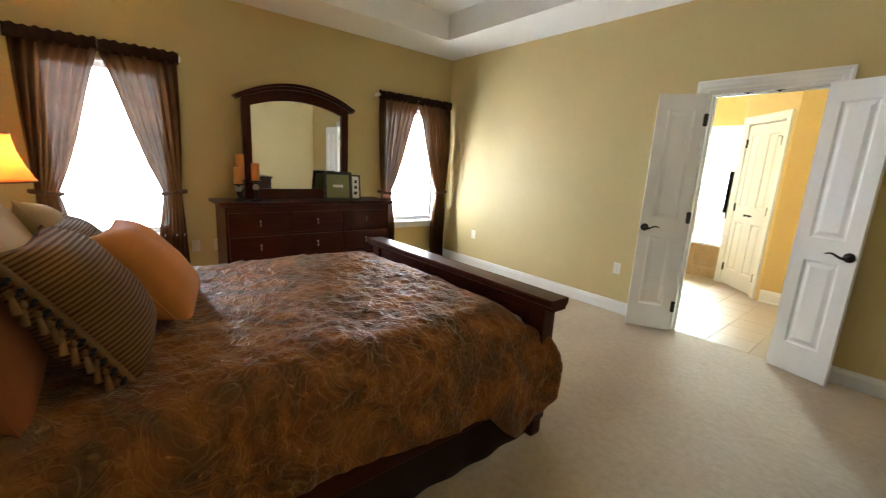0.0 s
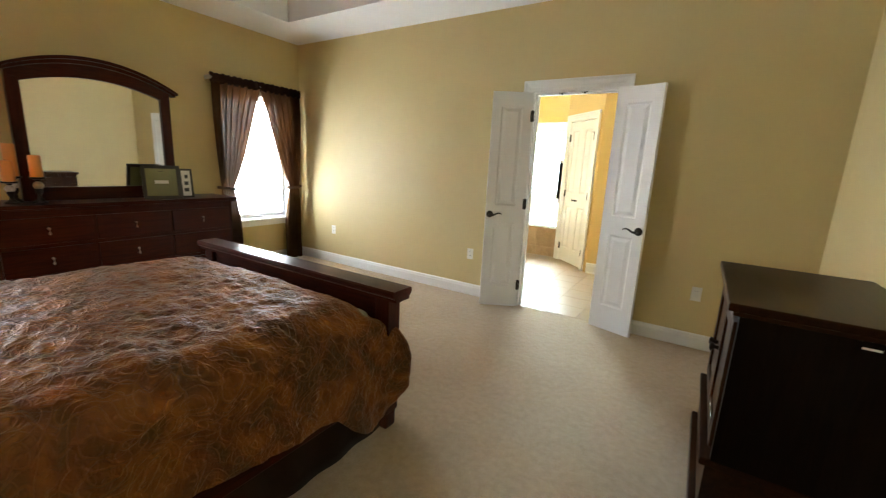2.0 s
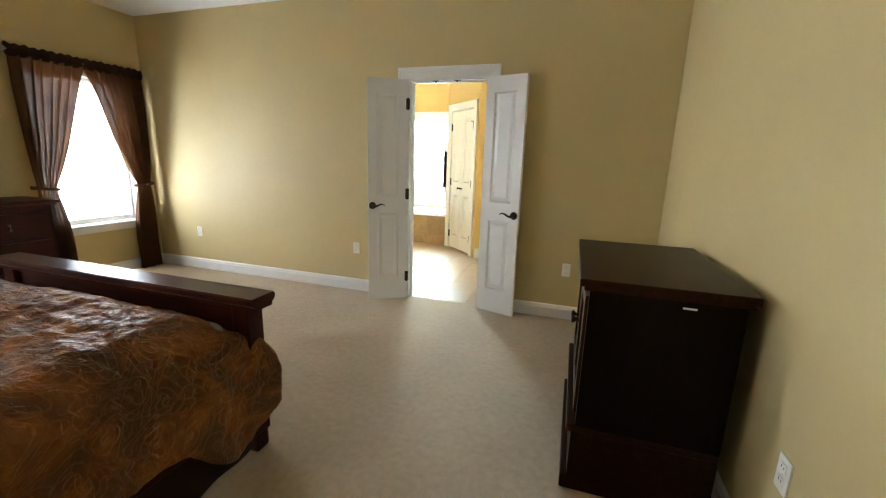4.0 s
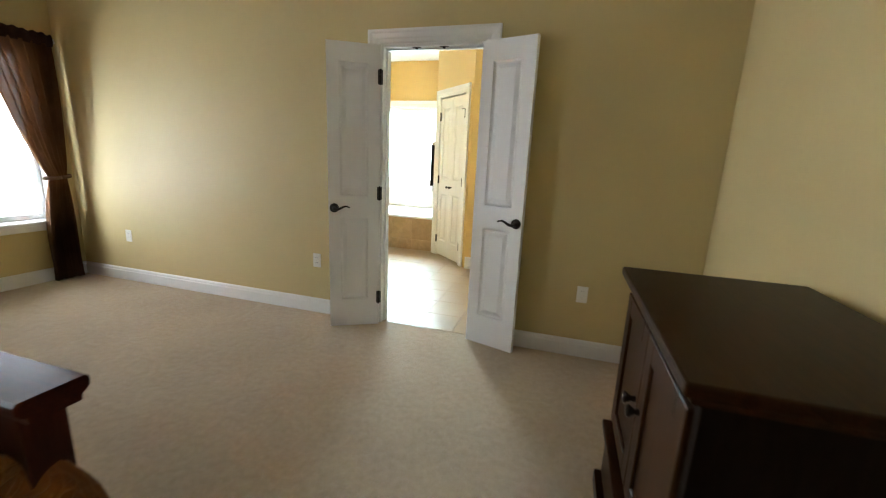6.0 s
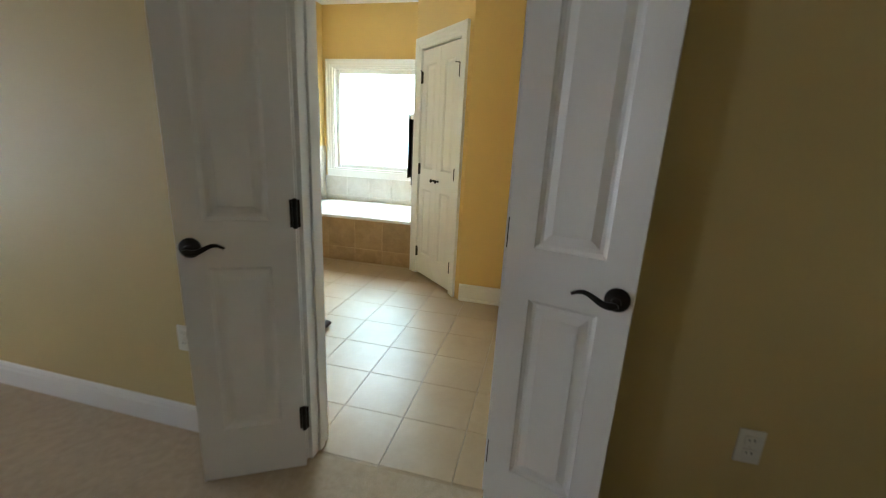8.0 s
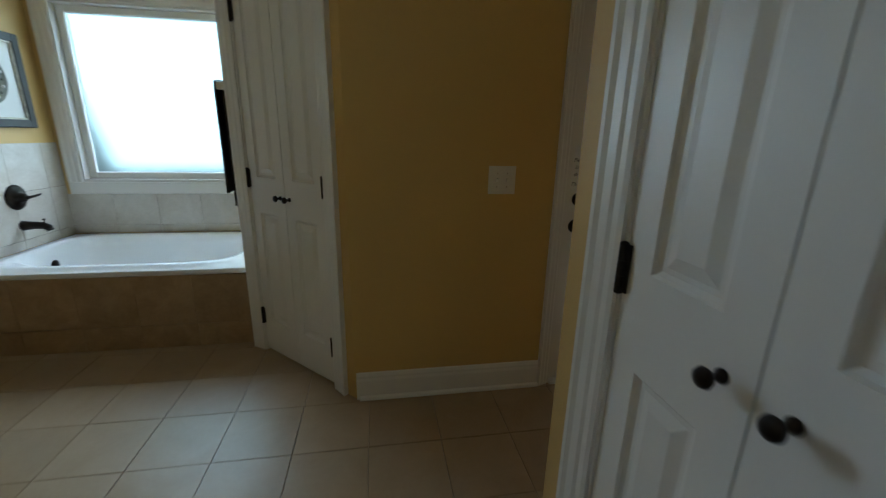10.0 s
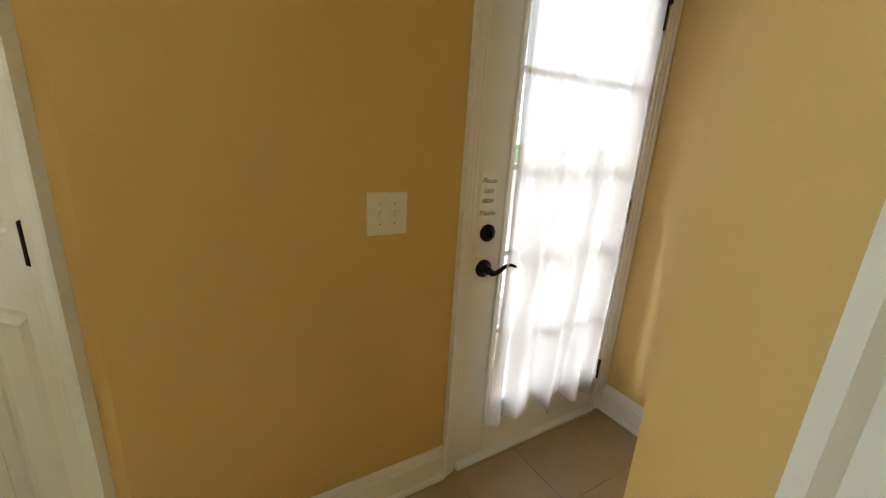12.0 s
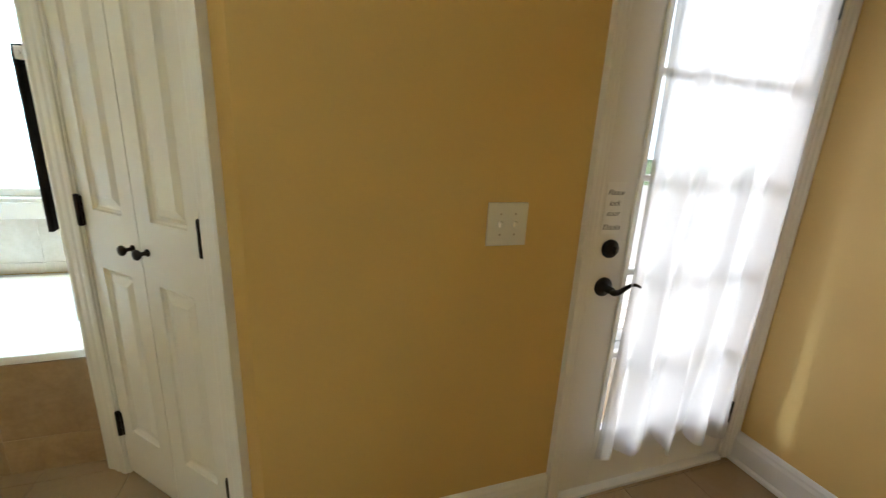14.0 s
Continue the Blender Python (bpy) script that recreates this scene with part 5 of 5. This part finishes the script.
box(bm, (gx1, ya, 0.02), (b, yb, 2.036), 0.002, 1)
box(bm, (gx0, ya, 0.02), (gx1, yb, gz0))
box(bm, (gx0, ya, gz1), (gx1, yb, 2.036))
part("leaf", bm, DOORWHITE, gd)
bm = bmesh.new()
for lo, hi in (((gx0 - 0.012, ya - 0.010, gz0 - 0.012), (gx0 + 0.012, ya, gz1 + 0.012)), ((gx1 - 0.012, ya - 0.010, gz0 - 0.012), (gx1 + 0.012, ya, gz1 + 0.012)), ((gx0 + 0.012, ya - 0.010, gz0 - 0.012), (gx1 - 0.012, ya, gz0 + 0.012)), ((gx0 + 0.012, ya - 0.010, gz1 - 0.012), (gx1 - 0.012, ya, gz1 + 0.012))):
    box(bm, lo, hi, 0.004, 1)
part("glazing_bead", bm, DOORWHITE, gd)
pw, phh = (gx1 - gx0) / 3, (gz1 - gz0) / 5
for k in (1, 2):
    part("muntin", one_box((gx0 + pw * k - 0.011, ya + 0.006, gz0), (gx0 + pw * k + 0.011, yb - 0.006, gz1), 0.004, 1), DOORWHITE, gd)
for j in range(1, 5):
    for k in range(3):
        part("muntin", one_box((gx0 + pw * k + (0.011 if k else 0), ya + 0.006, gz0 + phh * j - 0.011), (gx0 + pw * (k + 1) - (0.011 if k < 2 else 0), yb - 0.006, gz0 + phh * j + 0.011), 0.004, 1), DOORWHITE, gd)
for j in range(5):
    for k in range(3):
        p = part("pane", one_box((gx0 + pw * k + 0.010, (ya + yb) / 2 - 0.002, gz0 + phh * j + 0.010), (gx0 + pw * (k + 1) - 0.010, (ya + yb) / 2 + 0.002, gz0 + phh * (j + 1) - 0.010)), GLASS, gd)
        p.visible_shadow = False
place(part("lever_handle", lever_bm(1), BRONZE, gd, "dark bronze lever handle", True), pose(4.576, ya, 0.857))
place(part("deadbolt", lathe(bmesh.new(), [(0.031, 0), (0.031, 0.008), (0.026, 0.014), (0.010, 0.017)], 28, Matrix.Rotation(radians(90), 4, "X")), BRONZE, gd, "dark bronze deadbolt rose", True), pose(4.579, ya, 0.988))
part("thumb_turn", one_box((4.576, ya - 0.032, 0.975), (4.582, ya - 0.012, 1.001), 0.003), BRONZE, gd)
for z in (0.235, 1.03, 1.80):
    place(part("hinge", hinge_bm(), BRONZE if z != 1.03 else NICKEL, gd, "door hinge"), pose(fx1 - 0.019, YW + 0.003, z))

rd = thing("curtain_rod", pose(0, 0, 0), "thin dark rod with small finials on the garden door", "curtain rod")
part("rod", tube(bmesh.new(), [(4.615, YW - 0.030, 1.838), (5.318, YW - 0.030, 1.838)], [0.005, 0.005], 10), BRONZE, rd)
for x in (4.613, 5.320):
    part("finial", lathe(bmesh.new(), [(0.002, -0.010), (0.009, -0.006), (0.010, 0.002), (0.003, 0.012)], 12, Matrix.Translation((x, YW - 0.030, 1.838)) @ Matrix.Rotation(radians(90), 4, "Y")), BRONZE, rd)
    part("bracket", one_box((x - 0.006 + (0.012 if x < 5 else -0.012), YW - 0.034, 1.828), (x + 0.006 + (0.012 if x < 5 else -0.012), ya, 1.848), 0.002, 1), BRONZE, rd)


def sheer(u, v):
    """Gathered on the rod with a small ruffle above it; the hem hangs in uneven points."""
    def bell(c, w):
        return math.exp(-((u - c) / w) ** 2)
    low = 0.205 - 0.035 * u + 0.060 * bell(0.40, 0.055) - 0.035 * bell(0.56, 0.035) + 0.050 * bell(0.66, 0.05) + 0.006 * math.sin(u * 31)
    top = 1.872 + 0.006 * math.sin(u * 90) + 0.004 * math.sin(u * 57 + 1)
    z = top - (top - low) * v
    x = 4.622 - 0.018 * v + (0.665 - 0.015 * v) * u + 0.007 * math.sin(u * 40 + v * 2)
    gather = math.exp(-((z - 1.838) / 0.022) ** 2)
    deep = min(1, v * 1.6)
    folds = math.sin(u * 27 + 0.9 * math.sin(v * 3)) + 0.5 * math.sin(u * 47 + 1.3 + v * 1.5) + 0.35 * math.sin(u * 92 + 4 * v) * (1 - 0.7 * deep)
    y = YW - 0.036 - (0.007 + 0.016 * deep) * (1 - 0.6 * gather) * folds - 0.010 * v
    return (x, min(y, YW - 0.012), z)


sh = part("sheer_curtain", grid(bmesh.new(), sheer, 150, 60), SHEER, None, "", True)
tagged(sh, "white sheer curtain hanging in folds over the garden door", "curtain")
hem = part("hem", grid(bmesh.new(), lambda u, v: tuple(Vector(sheer(u, 0.935 + 0.065 * v)) + Vector((0, -0.002, 0))), 150, 3), SHEER, sh, "double hem", True)

nt = thing("note", pose(4.568, ya - 0.0015, 1.120), "white paper note with handwriting taped to the garden door", "note")
part("paper", one_box((-0.036, -0.0008, -0.082), (0.036, 0.0008, 0.082)), PAPER, nt)
for k, word in enumerate(("Please", "lock", "door", "Thanks")):
    cu = bpy.data.curves.new("word", "FONT")
    cu.body, cu.size, cu.align_x, cu.shear = word, 0.025, "CENTER", 0.35
    tx = new("word", cu)
    tx.data.materials.append(INK)
    tx.parent = nt
    tx.matrix_local = pose(0, -0.0016, 0.042 - 0.033 * k - (0.012 if k == 3 else 0), 90)


# ---- outside ----
setting("ground", one_box((-400, -400, -0.5), (400, 400, -0.35)), GRASS, "mown green lawn round the house", "lawn")
# slab added out of view; its overhang keeps sun off tub window and garden door
setting("roof", one_box((-0.7, YS - 0.6, TZ + 0.2), (6.2, 4.7, TZ + 0.35)), SIDING, "unseen flat slab added over the rooms to block the sun", "roof")
# invented porch, stretched far out so the glass shows bright boards, not lawn
po = thing("porch", pose(0, 0, 0), "pale boards added outside the garden door to hide the lawn and brighten the view", "porch")
for k in range(75):
    part("board", one_box((3.1, 2.08 + 0.16 * k, -0.10), (24, 2.08 + 0.16 * k + 0.152, -0.06), 0.004, 1), DECK, po)
part("frame_beam", one_box((3.1, 2.08, -0.35), (24, 14.08, -0.11)), DECK, po)

HAZE, _n, _l, _b = mat("bright_hazy_sky", 1.0, 0, 0.0)
_b.inputs["Base Color"].default_value = (0, 0, 0, 1)
_b.inputs["Emission Color"].default_value = (0.82, 0.93, 1.0, 1)
_b.inputs["Emission Strength"].default_value = 1.8
setting("backdrop", one_box((-90, 70, -2), (170, 70.2, 45)), HAZE, "pale bright hazy sky beyond the garden", "backdrop")


def tree(x, y, h, r, seed):
    rnd = random.Random(seed)
    t = thing("tree", pose(x, y, -0.35), "leafy green garden tree on the lawn", "tree", "garden trees")
    bm = tube(bmesh.new(), [(0, 0, 0), (0.04, 0.02, h * 0.3), (-0.03, 0.05, h * 0.6), (0, 0, h * 0.85)], [0.16, 0.12, 0.08, 0.03], 10)
    for k in range(8):
        a, z = rnd.uniform(0, 6.28), h * rnd.uniform(0.3, 0.7)
        tube(bm, [(0, 0, z), (r * 0.4 * math.cos(a), r * 0.4 * math.sin(a), z + 0.3), (r * 0.8 * math.cos(a), r * 0.8 * math.sin(a), z + 0.8)], [0.05, 0.035, 0.012], 7)
    part("trunk", bm, BARK, t, "", True)
    vs, fs = [], []
    clumps = [(rnd.gauss(0, r * 0.42), rnd.gauss(0, r * 0.42), h * (0.62 + rnd.gauss(0, 0.17))) for _ in range(34)]
    for cx, cy, cz in clumps:
        for _ in range(70):
            p = Vector((cx + rnd.gauss(0, r * 0.17), cy + rnd.gauss(0, r * 0.17), max(0.25, cz + rnd.gauss(0, r * 0.14))))
            d = Vector((rnd.gauss(0, 1), rnd.gauss(0, 1), rnd.gauss(0, 1))).normalized()
            e = d.orthogonal().normalized()
            g = d.cross(e)
            s = rnd.uniform(0.06, 0.12)
            i = len(vs)
            vs += [p - e * s, p + g * s * 0.5, p + e * s, p - g * s * 0.5]
            fs.append((i, i + 1, i + 2, i + 3))
    me = bpy.data.meshes.new("crown")
    me.from_pydata(vs, [], fs)
    me.materials.append(LEAF)
    c = new("crown", me)
    c.parent = t


tree(1.9, 10.5, 3.2, 1.3, 3)
tree(0.2, 12.0, 5.0, 2.0, 8)
tree(9.5, 16.0, 5.0, 1.9, 11)

# ---- tiles, piece by piece ----
P = 0.308


def tiles(parent, material, spots, size, th, axis):
    """Thin bevelled tiles; spots are lower corners and extents, shared by size."""
    cache = {}
    for u0, v0, u1, v1, at in spots:
        key = (round(u1 - u0, 3), round(v1 - v0, 3))
        if key not in cache:
            w, h = key
            bm = bmesh.new()
            g, c = 0.0008, 0.0016
            lo = [(g, g), (w - g, g), (w - g, h - g), (g, h - g)]
            hi = [(g + c, g + c), (w - g - c, g + c), (w - g - c, h - g - c), (g + c, h - g - c)]
            def put(p, d):
                return {"z": (p[0], p[1], d), "y": (p[0], -d, p[1]), "x": (d, p[0], p[1])}[axis]
            a = [bm.verts.new(put(p, 0.0)) for p in lo]
            b = [bm.verts.new(put(p, th - c)) for p in lo]
            e = [bm.verts.new(put(p, th)) for p in hi]
            for q, r in ((a, b), (b, e)):
                for k in range(4):
                    bm.faces.new((q[k], q[(k + 1) % 4], r[(k + 1) % 4], r[k]))
            bm.faces.new(e)
            cache[key] = mesh_of("tile", bm, material)
        t = new("tile", cache[key])
        t.parent = parent
        t.location = {"z": (u0, v0, at), "y": (u0, at, v0), "x": (at, u0, v0)}[axis]


def cells(u0, u1, v0, v1, ou, ov, at):
    out = []
    i = math.floor((u0 - ou) / P)
    while ou + i * P < u1 - 1e-6:
        a, b = max(u0, ou + i * P), min(u1, ou + (i + 1) * P)
        j = math.floor((v0 - ov) / P)
        while ov + j * P < v1 - 1e-6:
            c, d = max(v0, ov + j * P), min(v1, ov + (j + 1) * P)
            if b - a > 0.012 and d - c > 0.012:
                out.append((a, c, b, d, at))
            j += 1
        i += 1
    return out


fl = bpy.data.objects["floor_bath"]
spots = [s for s in cells(-0.08, 5.412, 0.03, 2.575, 2.652, 1.582, -0.008)]
tiles(fl, TILE_FLOOR, spots, P, 0.008, "z")
tiles(bpy.data.objects["tub_surround"], TILE_APRON, cells(XL, XR, 0.0, TZT - 0.031, XL - 0.02, TZT - 0.031 - P, TYF), P, 0.008, "y")
tiles(bpy.data.objects["wall_tub_west"], TILE_WALL, cells(2.60, YB, TZT + 0.002, 1.165, 2.60 - 0.1, 1.165 - 3 * P, XL), P, 0.009, "x")
back = cells(XL + 0.009, XR, TZT + 0.002, 0.792, XL, 1.165 - 3 * P, YB)
tiles(bpy.data.objects["wall_tub_back"], TILE_WALL, back, P, 0.009, "y")
